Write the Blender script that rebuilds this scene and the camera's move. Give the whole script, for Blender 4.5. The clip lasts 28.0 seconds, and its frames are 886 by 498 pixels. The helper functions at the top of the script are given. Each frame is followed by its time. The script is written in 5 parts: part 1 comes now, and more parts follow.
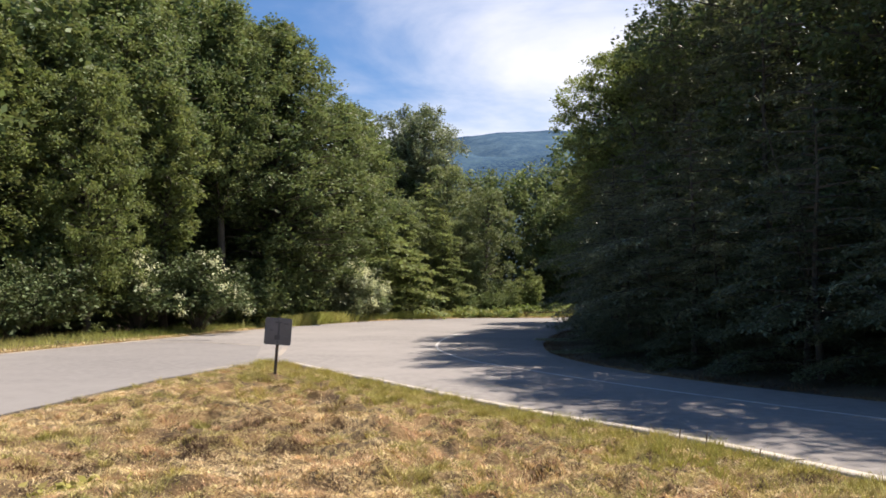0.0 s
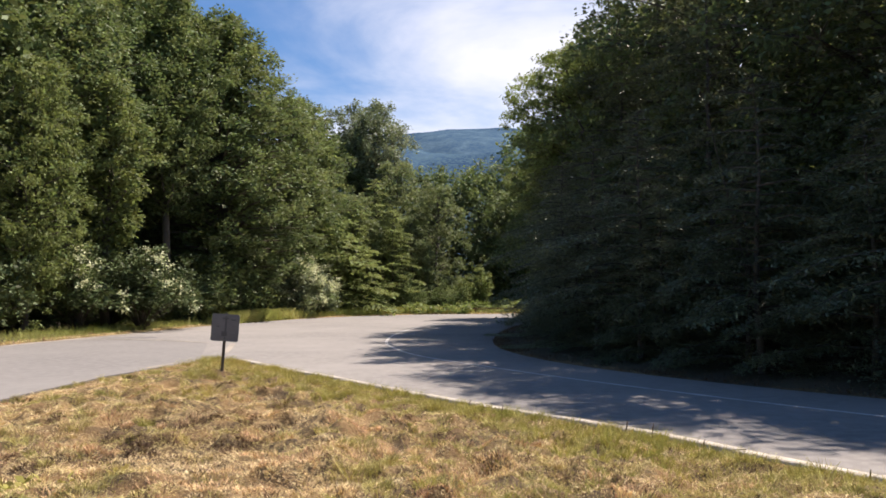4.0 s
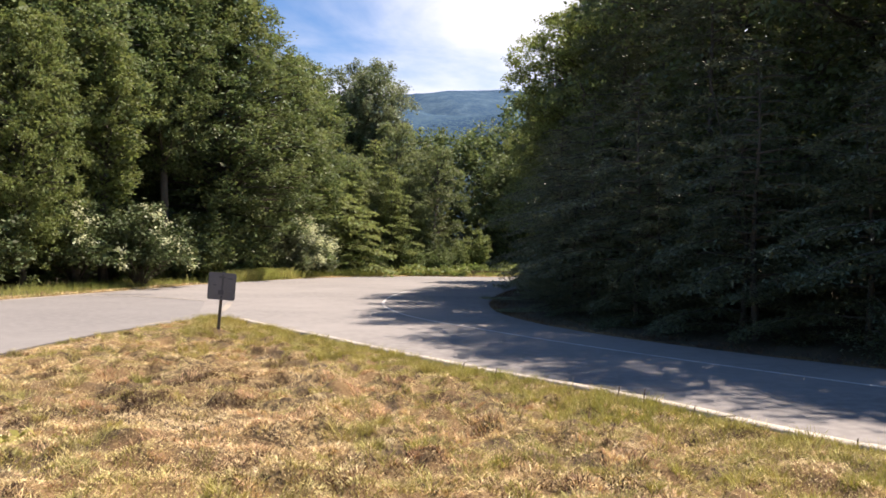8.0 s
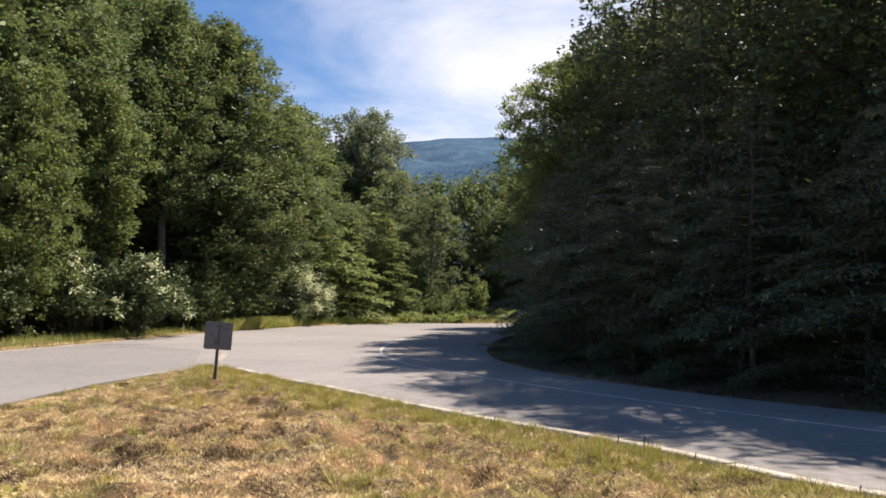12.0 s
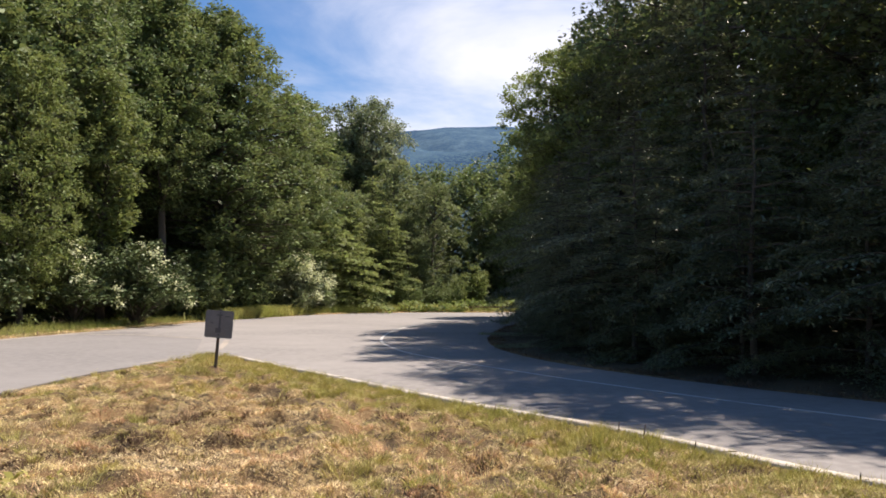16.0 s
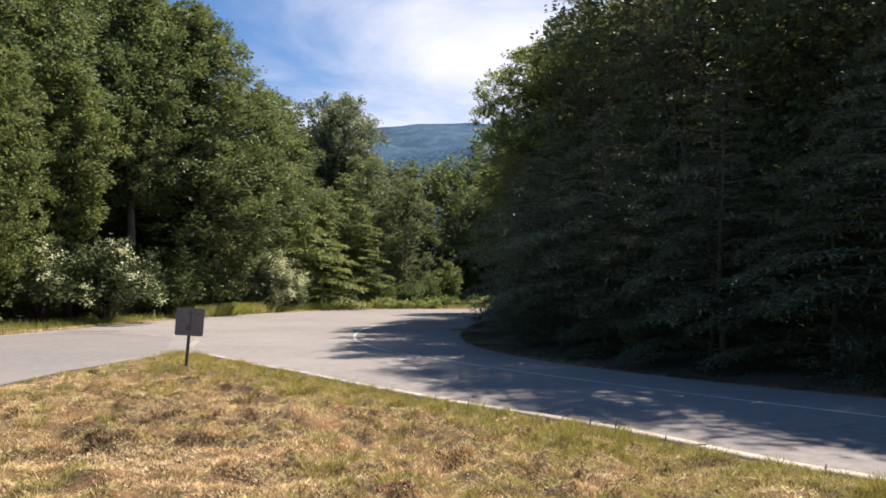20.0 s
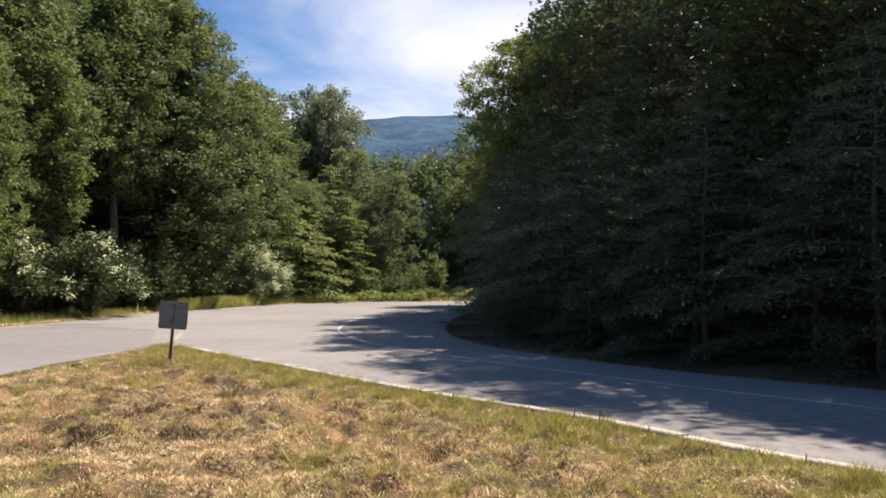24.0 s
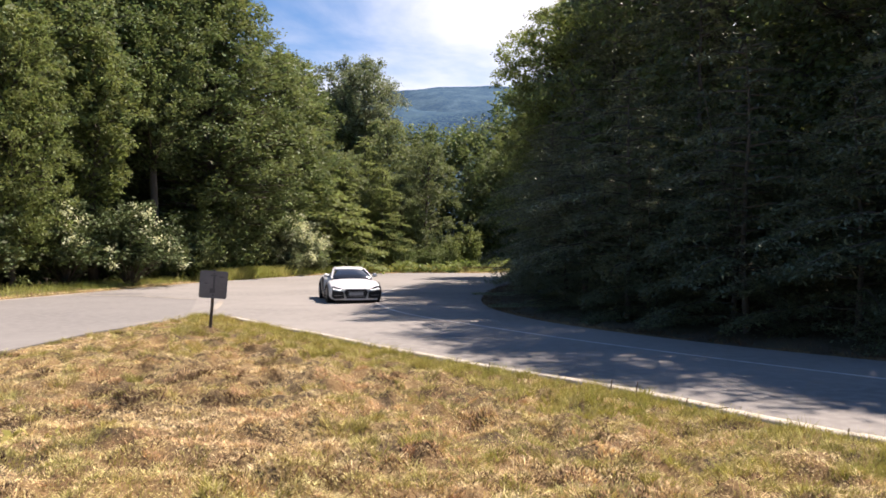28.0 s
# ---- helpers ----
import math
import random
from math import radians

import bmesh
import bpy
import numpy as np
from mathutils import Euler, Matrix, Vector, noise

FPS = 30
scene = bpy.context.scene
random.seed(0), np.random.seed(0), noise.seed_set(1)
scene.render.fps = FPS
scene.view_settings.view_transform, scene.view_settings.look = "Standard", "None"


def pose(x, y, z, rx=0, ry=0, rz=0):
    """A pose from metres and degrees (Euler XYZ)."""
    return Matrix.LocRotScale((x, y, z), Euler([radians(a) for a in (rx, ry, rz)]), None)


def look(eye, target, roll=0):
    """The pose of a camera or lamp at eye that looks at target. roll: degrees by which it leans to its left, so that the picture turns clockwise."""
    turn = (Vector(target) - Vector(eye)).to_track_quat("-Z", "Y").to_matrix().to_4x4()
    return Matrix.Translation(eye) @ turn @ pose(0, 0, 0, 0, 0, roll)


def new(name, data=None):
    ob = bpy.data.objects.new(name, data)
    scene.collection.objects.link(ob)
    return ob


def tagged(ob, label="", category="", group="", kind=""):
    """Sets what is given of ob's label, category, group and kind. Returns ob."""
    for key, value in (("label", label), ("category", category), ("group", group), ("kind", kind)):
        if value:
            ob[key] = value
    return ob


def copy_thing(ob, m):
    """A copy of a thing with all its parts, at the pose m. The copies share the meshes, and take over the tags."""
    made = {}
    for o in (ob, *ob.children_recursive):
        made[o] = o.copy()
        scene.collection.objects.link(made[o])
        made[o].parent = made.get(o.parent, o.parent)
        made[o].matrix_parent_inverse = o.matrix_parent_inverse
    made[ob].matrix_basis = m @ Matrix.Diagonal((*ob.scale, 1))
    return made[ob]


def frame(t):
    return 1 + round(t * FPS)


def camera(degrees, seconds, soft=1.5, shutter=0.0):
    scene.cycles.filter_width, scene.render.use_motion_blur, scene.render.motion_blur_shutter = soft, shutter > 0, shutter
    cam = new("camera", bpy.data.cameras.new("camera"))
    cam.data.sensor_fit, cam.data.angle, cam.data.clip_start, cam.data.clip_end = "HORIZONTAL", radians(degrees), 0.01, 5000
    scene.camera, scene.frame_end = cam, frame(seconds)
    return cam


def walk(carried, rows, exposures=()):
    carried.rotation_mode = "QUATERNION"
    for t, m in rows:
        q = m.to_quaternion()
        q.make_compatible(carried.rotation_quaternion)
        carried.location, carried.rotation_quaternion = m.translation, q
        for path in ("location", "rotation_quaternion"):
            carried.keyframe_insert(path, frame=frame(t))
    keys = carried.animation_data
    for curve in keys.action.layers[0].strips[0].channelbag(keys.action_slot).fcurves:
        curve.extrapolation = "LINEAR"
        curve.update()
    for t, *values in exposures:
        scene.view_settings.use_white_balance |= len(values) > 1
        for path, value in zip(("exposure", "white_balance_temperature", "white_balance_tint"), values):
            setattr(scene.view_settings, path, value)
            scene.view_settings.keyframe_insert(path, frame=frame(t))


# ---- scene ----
cam = camera(58.57, 28.0, soft=1.7)
# seconds, eye x, y, z, yaw, pitch, roll of a phone held by hand beside the junction
ROWS = [
    (0, -0.012, -0.032, 1.847, 4.381, 3.337, -0.303),
    (0.5, -0.01, -0.029, 1.837, 4.172, 3.28, -0.307),
    (1, -0.008, -0.025, 1.829, 3.668, 2.657, -0.561),
    (1.5, 0.005, -0.02, 1.823, 2.65, 2.078, -0.921),
    (2, -0.003, -0.022, 1.81, -0.236, 2.275, -0.971),
    (2.5, -0.017, -0.016, 1.818, 0.264, 1.959, -1.262),
    (3, -0.025, -0.012, 1.82, 0.391, 2.306, -0.826),
    (3.5, -0.026, -0.014, 1.822, 0.395, 3.05, -0.556),
    (5.5, 0.003, -0.012, 1.822, 2.055, 3.08, 0.011),
    (6, 0.012, -0.015, 1.823, -0.181, 1.933, 0.235),
    (6.5, -0.004, -0.005, 1.827, -0.438, 0.966, 0.59),
    (7, 0.002, 0, 1.828, 0.818, 0.739, 0.658),
    (7.5, 0.003, 0.014, 1.829, 0.644, 0.408, 0.651),
    (8, 0.009, 0.009, 1.83, 0.629, 0.335, 0.633),
    (8.5, 0.008, -0, 1.829, 0.487, 0.138, 0.639),
    (9, 0.006, -0.007, 1.833, 0.578, 0.269, 0.556),
    (9.5, 0.009, -0.01, 1.834, 0.587, 0.508, 0.5),
    (10, 0.01, -0.008, 1.833, 0.652, 0.661, 0.408),
    (10.5, 0.005, -0.007, 1.841, 0.767, 0.853, 0.327),
    (11, 0.01, -0.016, 1.845, 1.098, 2.667, -0.106),
    (11.5, 0.016, -0.012, 1.839, 0.53, 3.379, 0.023),
    (12, 0.014, -0.021, 1.845, 0.439, 3.703, 0.104),
    (12.5, 0.013, -0.025, 1.84, 0.45, 3.798, 0.278),
    (14.5, 0.011, -0.01, 1.838, 0.435, 3.363, 0.459),
    (15, 0.011, -0.003, 1.837, 0.525, 3.184, 0.366),
    (15.5, 0.01, -0.002, 1.838, 0.424, 3.025, 0.24),
    (16, 0.011, -0.003, 1.835, 0.474, 2.926, 0.182),
    (16.5, 0.014, -0.003, 1.837, 0.375, 2.823, 0.037),
    (17, 0.014, -0.001, 1.835, 0.378, 2.822, -0.008),
    (17.5, 0.011, 0, 1.833, 0.41, 2.771, -0.016),
    (18, 0.018, 0.006, 1.836, 0.254, 2.642, -0.163),
    (18.5, 0.023, 0.009, 1.833, -0.204, 2.756, -0.213),
    (19, 0.021, 0.001, 1.834, -0.835, 2.744, -0.15),
    (19.5, 0.02, 0.002, 1.832, -1.116, 2.711, -0.089),
    (20, 0.021, -0.003, 1.832, -1.455, 2.677, -0.05),
    (20.5, 0.018, -0.008, 1.831, -1.698, 2.769, 0.075),
    (21, 0.018, -0.014, 1.833, -1.874, 2.774, 0.133),
    (21.5, 0.019, -0.015, 1.833, -2.017, 2.697, 0.187),
    (23.5, 0.019, -0.002, 1.823, -2.45, 2.435, -0.101),
    (24, 0.02, -0.012, 1.831, -2.548, 2.139, -0.151),
    (24.5, 0.018, -0.003, 1.828, -2.565, 2.011, -0.184),
    (25, 0.014, -0, 1.827, -2.531, 1.934, -0.066),
    (25.5, 0.009, 0.009, 1.826, -2.257, 1.874, -0.099),
    (26, 0.01, 0.021, 1.821, -2.071, 1.741, -0.069),
    (26.5, 0.007, 0.022, 1.824, -1.857, 1.53, -0.134),
    (27, -0.002, 0.024, 1.822, -1.33, 1.13, -0.081),
    (27.5, -0.012, 0.019, 1.819, -0.398, 0.566, 0.031),
    (28, -0, 0, 1.82, 0, 0.082, 0.067),
]
EXPOSURES = [(0.0, 1.04, 6420, 17), (1.0, 0.91, 6420, 18), (2.0, 1.02, 6420, 19), (6.0, 1.01, 6420, 18), (7.0, 0.86, 6470, 18), (7.8, 1.19, 6570, 20), (10.0, 1.27, 6570, 20), (11.0, 1.16, 6470, 18), (11.7, 1.04, 6420, 18), (26.0, 1.01, 6420, 18), (27.0, 0.92, 6470, 18), (27.5, 1.09, 6570, 20), (28.0, 1.19, 6570, 20)]
walk(cam, [(t, pose(x, y, z, 90, 0, yaw) @ pose(0, 0, 0, pitch, 0, roll)) for t, x, y, z, yaw, pitch, roll in ROWS], EXPOSURES)

# ---- sun and sky ----
SUN_AZIMUTH, SUN_HEIGHT = radians(64), radians(58)   # azimuth from +y towards +x
sun_way = Vector((math.sin(SUN_AZIMUTH) * math.cos(SUN_HEIGHT), math.cos(SUN_AZIMUTH) * math.cos(SUN_HEIGHT), math.sin(SUN_HEIGHT)))
sun_data = bpy.data.lights.new("sun", "SUN")
sun_data.energy, sun_data.angle, sun_data.color = 5.0, radians(0.5), (1.0, 0.91, 0.78)
sun = new("sun", sun_data)
sun.matrix_world = look((60, 40, 90), Vector((60, 40, 90)) - sun_way)

world = bpy.data.worlds.new("sky")
scene.world = world
world.use_nodes = True
wt = world.node_tree
wt.nodes.clear()
w_out = wt.nodes.new("ShaderNodeOutputWorld")
w_bg = wt.nodes.new("ShaderNodeBackground")
w_sky = wt.nodes.new("ShaderNodeTexSky")
w_sky.sky_type, w_sky.sun_disc = "NISHITA", False
w_sky.sun_elevation, w_sky.sun_rotation = SUN_HEIGHT, SUN_AZIMUTH
w_sky.air_density, w_sky.dust_density, w_sky.ozone_density = 1.0, 0.15, 3.0
w_co = wt.nodes.new("ShaderNodeTexCoord")
w_map = wt.nodes.new("ShaderNodeMapping")
w_map.inputs["Scale"].default_value = (1.6, 1.6, 5.0)
w_map.inputs["Rotation"].default_value = (0.0, 0.35, 0.2)
w_map.inputs["Location"].default_value = (0.35, 0.1, 0.0)
w_noise = wt.nodes.new("ShaderNodeTexNoise")
w_noise.inputs["Scale"].default_value, w_noise.inputs["Detail"].default_value = 1.7, 9
w_noise.inputs["Roughness"].default_value, w_noise.inputs["Distortion"].default_value = 0.55, 0.4
# thin cloud thickens towards the sun's side of the sky
w_dot = wt.nodes.new("ShaderNodeVectorMath")
w_dot.operation = "DOT_PRODUCT"
w_dot.inputs[1].default_value = Vector((0.30, 0.94, 0.12)).normalized()
w_add = wt.nodes.new("ShaderNodeMath")
w_add.operation = "MULTIPLY_ADD"
w_add.inputs[1].default_value = 1.6
w_ramp = wt.nodes.new("ShaderNodeMapRange")
w_ramp.interpolation_type = "SMOOTHSTEP"
for key, value in (("From Min", 1.66), ("From Max", 2.24), ("To Min", 0.07), ("To Max", 0.97)):
    w_ramp.inputs[key].default_value = value
w_mix = wt.nodes.new("ShaderNodeMix")
w_mix.data_type = "RGBA"
w_mix.inputs[7].default_value = (8.6, 8.75, 8.95, 1)
wt.links.new(w_co.outputs["Generated"], w_map.inputs["Vector"])
wt.links.new(w_map.outputs["Vector"], w_noise.inputs["Vector"])
wt.links.new(w_co.outputs["Generated"], w_dot.inputs[0])
wt.links.new(w_dot.outputs["Value"], w_add.inputs[0])
wt.links.new(w_noise.outputs["Fac"], w_add.inputs[2])
wt.links.new(w_add.outputs[0], w_ramp.inputs["Value"])
wt.links.new(w_ramp.outputs["Result"], w_mix.inputs[0])
w_deep = wt.nodes.new("ShaderNodeHueSaturation")
w_deep.inputs["Saturation"].default_value, w_deep.inputs["Value"].default_value = 1.34, 1.0
wt.links.new(w_sky.outputs["Color"], w_deep.inputs["Color"])
wt.links.new(w_deep.outputs["Color"], w_mix.inputs[6])
wt.links.new(w_mix.outputs[2], w_bg.inputs["Color"])
wt.links.new(w_bg.outputs["Background"], w_out.inputs["Surface"])
w_bg.inputs["Strength"].default_value = 0.064


# ---- materials ----
def material(name, colour, rough=0.8, metal=0.0, vary=(), scale=8.0, bump=0.0, bump_scale=60.0, translucent=0.0, island=0.0, clump=0.0, spec=0.3, coat=0.0, emit=0.0, edge=(0.42, 0.64)):
    """A principled surface. vary: colours mixed in by noise at two scales; island, clump: how much the value differs from leaf to leaf and from bough to bough."""
    m = bpy.data.materials.new(name)
    m.use_nodes = True
    nt = m.node_tree
    nt.nodes.clear()
    out = nt.nodes.new("ShaderNodeOutputMaterial")
    p = nt.nodes.new("ShaderNodeBsdfPrincipled")
    p.inputs["Roughness"].default_value, p.inputs["Metallic"].default_value = rough, metal
    p.inputs["Specular IOR Level"].default_value = spec
    p.inputs["Coat Weight"].default_value = coat
    p.inputs["Base Color"].default_value = (*colour, 1)
    co = nt.nodes.new("ShaderNodeTexCoord")
    last = None
    rgb = nt.nodes.new("ShaderNodeRGB")
    rgb.outputs[0].default_value = (*colour, 1)
    last = rgb.outputs[0]
    for k, c in enumerate(vary):
        n = nt.nodes.new("ShaderNodeTexNoise")
        n.inputs["Scale"].default_value = scale * (1, 0.13, 5.3, 0.4)[k % 4]
        n.inputs["Detail"].default_value = 6
        n.inputs["Roughness"].default_value = 0.6
        r = nt.nodes.new("ShaderNodeValToRGB")
        r.color_ramp.elements[0].position, r.color_ramp.elements[1].position = edge
        mx = nt.nodes.new("ShaderNodeMix")
        mx.data_type = "RGBA"
        mx.inputs[7].default_value = (*c, 1)
        nt.links.new(co.outputs["Object"], n.inputs["Vector"])
        nt.links.new(n.outputs["Fac"], r.inputs["Fac"])
        nt.links.new(r.outputs["Color"], mx.inputs[0])
        nt.links.new(last, mx.inputs[6])
        last = mx.outputs[2]
    if island or clump:
        geo = nt.nodes.new("ShaderNodeNewGeometry")
        info = nt.nodes.new("ShaderNodeObjectInfo")
        a = nt.nodes.new("ShaderNodeMapRange")
        a.inputs["To Min"].default_value, a.inputs["To Max"].default_value = 1 - island, 1 + island
        nt.links.new(geo.outputs["Random Per Island"], a.inputs["Value"])
        b = nt.nodes.new("ShaderNodeMapRange")
        b.inputs["To Min"].default_value, b.inputs["To Max"].default_value = 1 - clump, 1 + clump
        nt.links.new(info.outputs["Random"], b.inputs["Value"])
        ml = nt.nodes.new("ShaderNodeMath")
        ml.operation = "MULTIPLY"
        nt.links.new(a.outputs[0], ml.inputs[0])
        nt.links.new(b.outputs[0], ml.inputs[1])
        h = nt.nodes.new("ShaderNodeHueSaturation")
        nt.links.new(ml.outputs[0], h.inputs["Value"])
        hv = nt.nodes.new("ShaderNodeMapRange")
        hv.inputs["To Min"].default_value, hv.inputs["To Max"].default_value = 0.5 - 0.06 * island, 0.5 + 0.03 * island
        nt.links.new(geo.outputs["Random Per Island"], hv.inputs["Value"])
        nt.links.new(hv.outputs[0], h.inputs["Hue"])
        nt.links.new(last, h.inputs["Color"])
        last = h.outputs[0]
    nt.links.new(last, p.inputs["Base Color"])
    if bump:
        n = nt.nodes.new("ShaderNodeTexNoise")
        n.inputs["Scale"].default_value, n.inputs["Detail"].default_value = bump_scale, 8
        bp = nt.nodes.new("ShaderNodeBump")
        bp.inputs["Strength"].default_value, bp.inputs["Distance"].default_value = bump, 0.02
        nt.links.new(co.outputs["Object"], n.inputs["Vector"])
        nt.links.new(n.outputs["Fac"], bp.inputs["Height"])
        nt.links.new(bp.outputs["Normal"], p.inputs["Normal"])
    if emit:
        p.inputs["Emission Color"].default_value = (*colour, 1)
        p.inputs["Emission Strength"].default_value = emit
    surface = p.outputs[0]
    if translucent:
        t = nt.nodes.new("ShaderNodeBsdfTranslucent")
        gain = nt.nodes.new("ShaderNodeMix")
        gain.data_type, gain.blend_type = "RGBA", "MULTIPLY"
        gain.inputs[0].default_value = 1.0
        gain.inputs[7].default_value = (1.18, 1.16, 0.92, 1)
        nt.links.new(last, gain.inputs[6])
        nt.links.new(gain.outputs[2], t.inputs["Color"])
        ms = nt.nodes.new("ShaderNodeMixShader")
        ms.inputs[0].default_value = translucent
        nt.links.new(p.outputs[0], ms.inputs[1])
        nt.links.new(t.outputs[0], ms.inputs[2])
        surface = ms.outputs[0]
    nt.links.new(surface, out.inputs["Surface"])
    return m


M_ASPHALT = material("old_asphalt", (0.225, 0.21, 0.192), 0.9, vary=((0.26, 0.243, 0.22), (0.175, 0.164, 0.15), (0.25, 0.236, 0.216)), scale=0.9, bump=0.35, bump_scale=90, spec=0.08)
M_PATCH = material("asphalt_patch", (0.12, 0.117, 0.115), 0.8, vary=((0.15, 0.146, 0.14),), scale=3, bump=0.3, bump_scale=90)
M_DIRT = material("edge_dirt", (0.05, 0.042, 0.033), 0.95, vary=((0.09, 0.075, 0.055), (0.035, 0.03, 0.026)), scale=4, bump=0.5, bump_scale=30)
M_PAINT = material("worn_road_paint", (0.50, 0.48, 0.44), 0.7, vary=((0.27, 0.257, 0.235), (0.52, 0.50, 0.455)), scale=5)
M_KERB = material("pale_concrete", (0.44, 0.395, 0.32), 0.85, vary=((0.32, 0.285, 0.23), (0.50, 0.45, 0.37), (0.37, 0.33, 0.27)), scale=3, bump=0.3)
M_SOIL = material("dry_turf", (0.180, 0.130, 0.064), 0.95, vary=((0.32, 0.238, 0.118), (0.088, 0.062, 0.036), (0.062, 0.046, 0.028), (0.18, 0.118, 0.058)), scale=3.1, bump=1.0, bump_scale=30, edge=(0.45, 0.57), spec=0.1)
M_STRAW = material("straw", (0.655, 0.51, 0.26), 0.8, vary=((0.41, 0.29, 0.155), (0.60, 0.45, 0.23), (0.76, 0.64, 0.38), (0.46, 0.41, 0.17)), scale=1.7, translucent=0.15, island=0.45, edge=(0.46, 0.56), spec=0.15)
M_TAN = material("tan_thatch", (0.62, 0.415, 0.235), 0.85, vary=((0.72, 0.53, 0.32), (0.46, 0.29, 0.16)), scale=2.3, translucent=0.15, island=0.45, spec=0.15)
M_OLIVE = material("olive_grass", (0.40, 0.37, 0.135), 0.75, vary=((0.52, 0.45, 0.19), (0.27, 0.27, 0.09)), scale=1.4, translucent=0.25, island=0.4, spec=0.15)
M_GRASS = material("green_grass", (0.336, 0.306, 0.085), 0.7, vary=((0.470, 0.377, 0.130), (0.213, 0.240, 0.058)), scale=0.9, translucent=0.35, island=0.4)
M_VERGE = material("verge_grass_blades", (0.35, 0.365, 0.115), 0.7, vary=((0.48, 0.43, 0.17), (0.24, 0.30, 0.075)), scale=0.5, translucent=0.4, island=0.35)
M_DEAD = material("dead_weed", (0.135, 0.088, 0.050), 0.85, vary=((0.19, 0.122, 0.067), (0.085, 0.057, 0.037)), scale=3, translucent=0.1, island=0.5, spec=0.15)
M_HAY = material("bright_hay", (0.60, 0.455, 0.225), 0.8, vary=((0.48, 0.34, 0.165), (0.72, 0.585, 0.32)), scale=3, translucent=0.15, island=0.4, spec=0.15)
M_DUST = material("sandy_dust", (0.255, 0.228, 0.185), 0.95, vary=((0.21, 0.19, 0.165), (0.31, 0.275, 0.22)), scale=4, bump=0.3, bump_scale=40)
M_ALDER = material("alder_leaves", (0.158, 0.192, 0.084), 0.58, vary=((0.205, 0.232, 0.11), (0.108, 0.146, 0.061)), scale=0.7, translucent=0.42, island=0.42, clump=0.1, spec=0.35)
M_SIDE = material("side_road_asphalt", (0.203, 0.192, 0.178), 0.9, vary=((0.228, 0.216, 0.20), (0.162, 0.154, 0.144), (0.215, 0.204, 0.19)), scale=0.9, bump=0.35, bump_scale=90, spec=0.08)
M_WEED = material("weed_leaves", (0.20, 0.245, 0.075), 0.6, vary=((0.27, 0.285, 0.10), (0.13, 0.18, 0.05)), scale=1.5, translucent=0.4, island=0.35)
M_BARK = material("bark", (0.085, 0.07, 0.055), 0.95, vary=((0.055, 0.045, 0.036), (0.12, 0.10, 0.08)), scale=6, bump=0.8, bump_scale=18)
M_LEAF = material("broad_leaves", (0.132, 0.176, 0.066), 0.6, vary=((0.188, 0.222, 0.082), (0.088, 0.130, 0.052)), scale=0.6, translucent=0.35, island=0.42, clump=0.14, spec=0.3)
M_BRAMBLE = material("bramble_leaves", (0.084, 0.116, 0.044), 0.65, vary=((0.128, 0.158, 0.060), (0.050, 0.075, 0.031)), scale=0.9, translucent=0.15, island=0.45, clump=0.12, spec=0.25)
M_MAPLE = material("light_leaves", (0.172, 0.214, 0.070), 0.6, vary=((0.21, 0.245, 0.085), (0.125, 0.165, 0.053)), scale=0.6, translucent=0.4, island=0.42, clump=0.1, spec=0.25)
M_OAK = material("oak_leaves", (0.118, 0.15, 0.056), 0.55, vary=((0.16, 0.19, 0.072), (0.08, 0.112, 0.044)), scale=0.6, translucent=0.45, island=0.4, clump=0.1, spec=0.45)
M_UNDER = material("undergrowth_leaves", (0.105, 0.128, 0.062), 0.75, vary=((0.14, 0.16, 0.08), (0.075, 0.098, 0.05)), scale=0.8, translucent=0.35, island=0.3, clump=0.1, spec=0.12)
M_POPLAR = material("grey_leaves", (0.172, 0.205, 0.112), 0.5, vary=((0.25, 0.28, 0.17), (0.115, 0.15, 0.068)), scale=0.8, translucent=0.34, island=0.45, spec=0.45)
M_NEEDLE = material("needle_sprays", (0.188, 0.225, 0.084), 0.65, vary=((0.24, 0.27, 0.10), (0.125, 0.168, 0.068)), scale=0.7, translucent=0.42, island=0.4, clump=0.12, spec=0.25)
M_HEMLOCK = material("hemlock_sprays", (0.152, 0.175, 0.092), 0.5, vary=((0.20, 0.216, 0.118), (0.11, 0.136, 0.074)), scale=0.7, translucent=0.3, island=0.4, clump=0.1, spec=0.5)
M_BLOSSOM = material("cream_blossom", (0.68, 0.69, 0.50), 0.7, vary=((0.52, 0.57, 0.36),), scale=2, translucent=0.4, island=0.25)
# the blue of far haze is put into the colour of both ridges
M_HILL = material("hazed_hill", (0.043, 0.080, 0.130), 1.0, vary=((0.075, 0.122, 0.165), (0.026, 0.050, 0.096), (0.060, 0.102, 0.14)), scale=0.022, spec=0.0, edge=(0.47, 0.56))
M_HILL_NEAR = material("hazed_near_hill", (0.046, 0.085, 0.132), 1.0, vary=((0.074, 0.122, 0.162), (0.030, 0.058, 0.102), (0.058, 0.100, 0.13)), scale=0.034, spec=0.0, edge=(0.47, 0.56))
M_SIGN = material("sign_metal", (0.20, 0.195, 0.20), 0.55, metal=0.15, vary=((0.24, 0.235, 0.24), (0.15, 0.147, 0.152)), scale=5)
M_SIGN_MARK = material("sign_mark", (0.115, 0.112, 0.118), 0.7)
M_SIGN_PALE = material("sign_pale_mark", (0.20, 0.20, 0.21), 0.7)
M_POST = material("post_steel", (0.09, 0.085, 0.08), 0.6, metal=0.4, vary=((0.14, 0.10, 0.07),), scale=12)
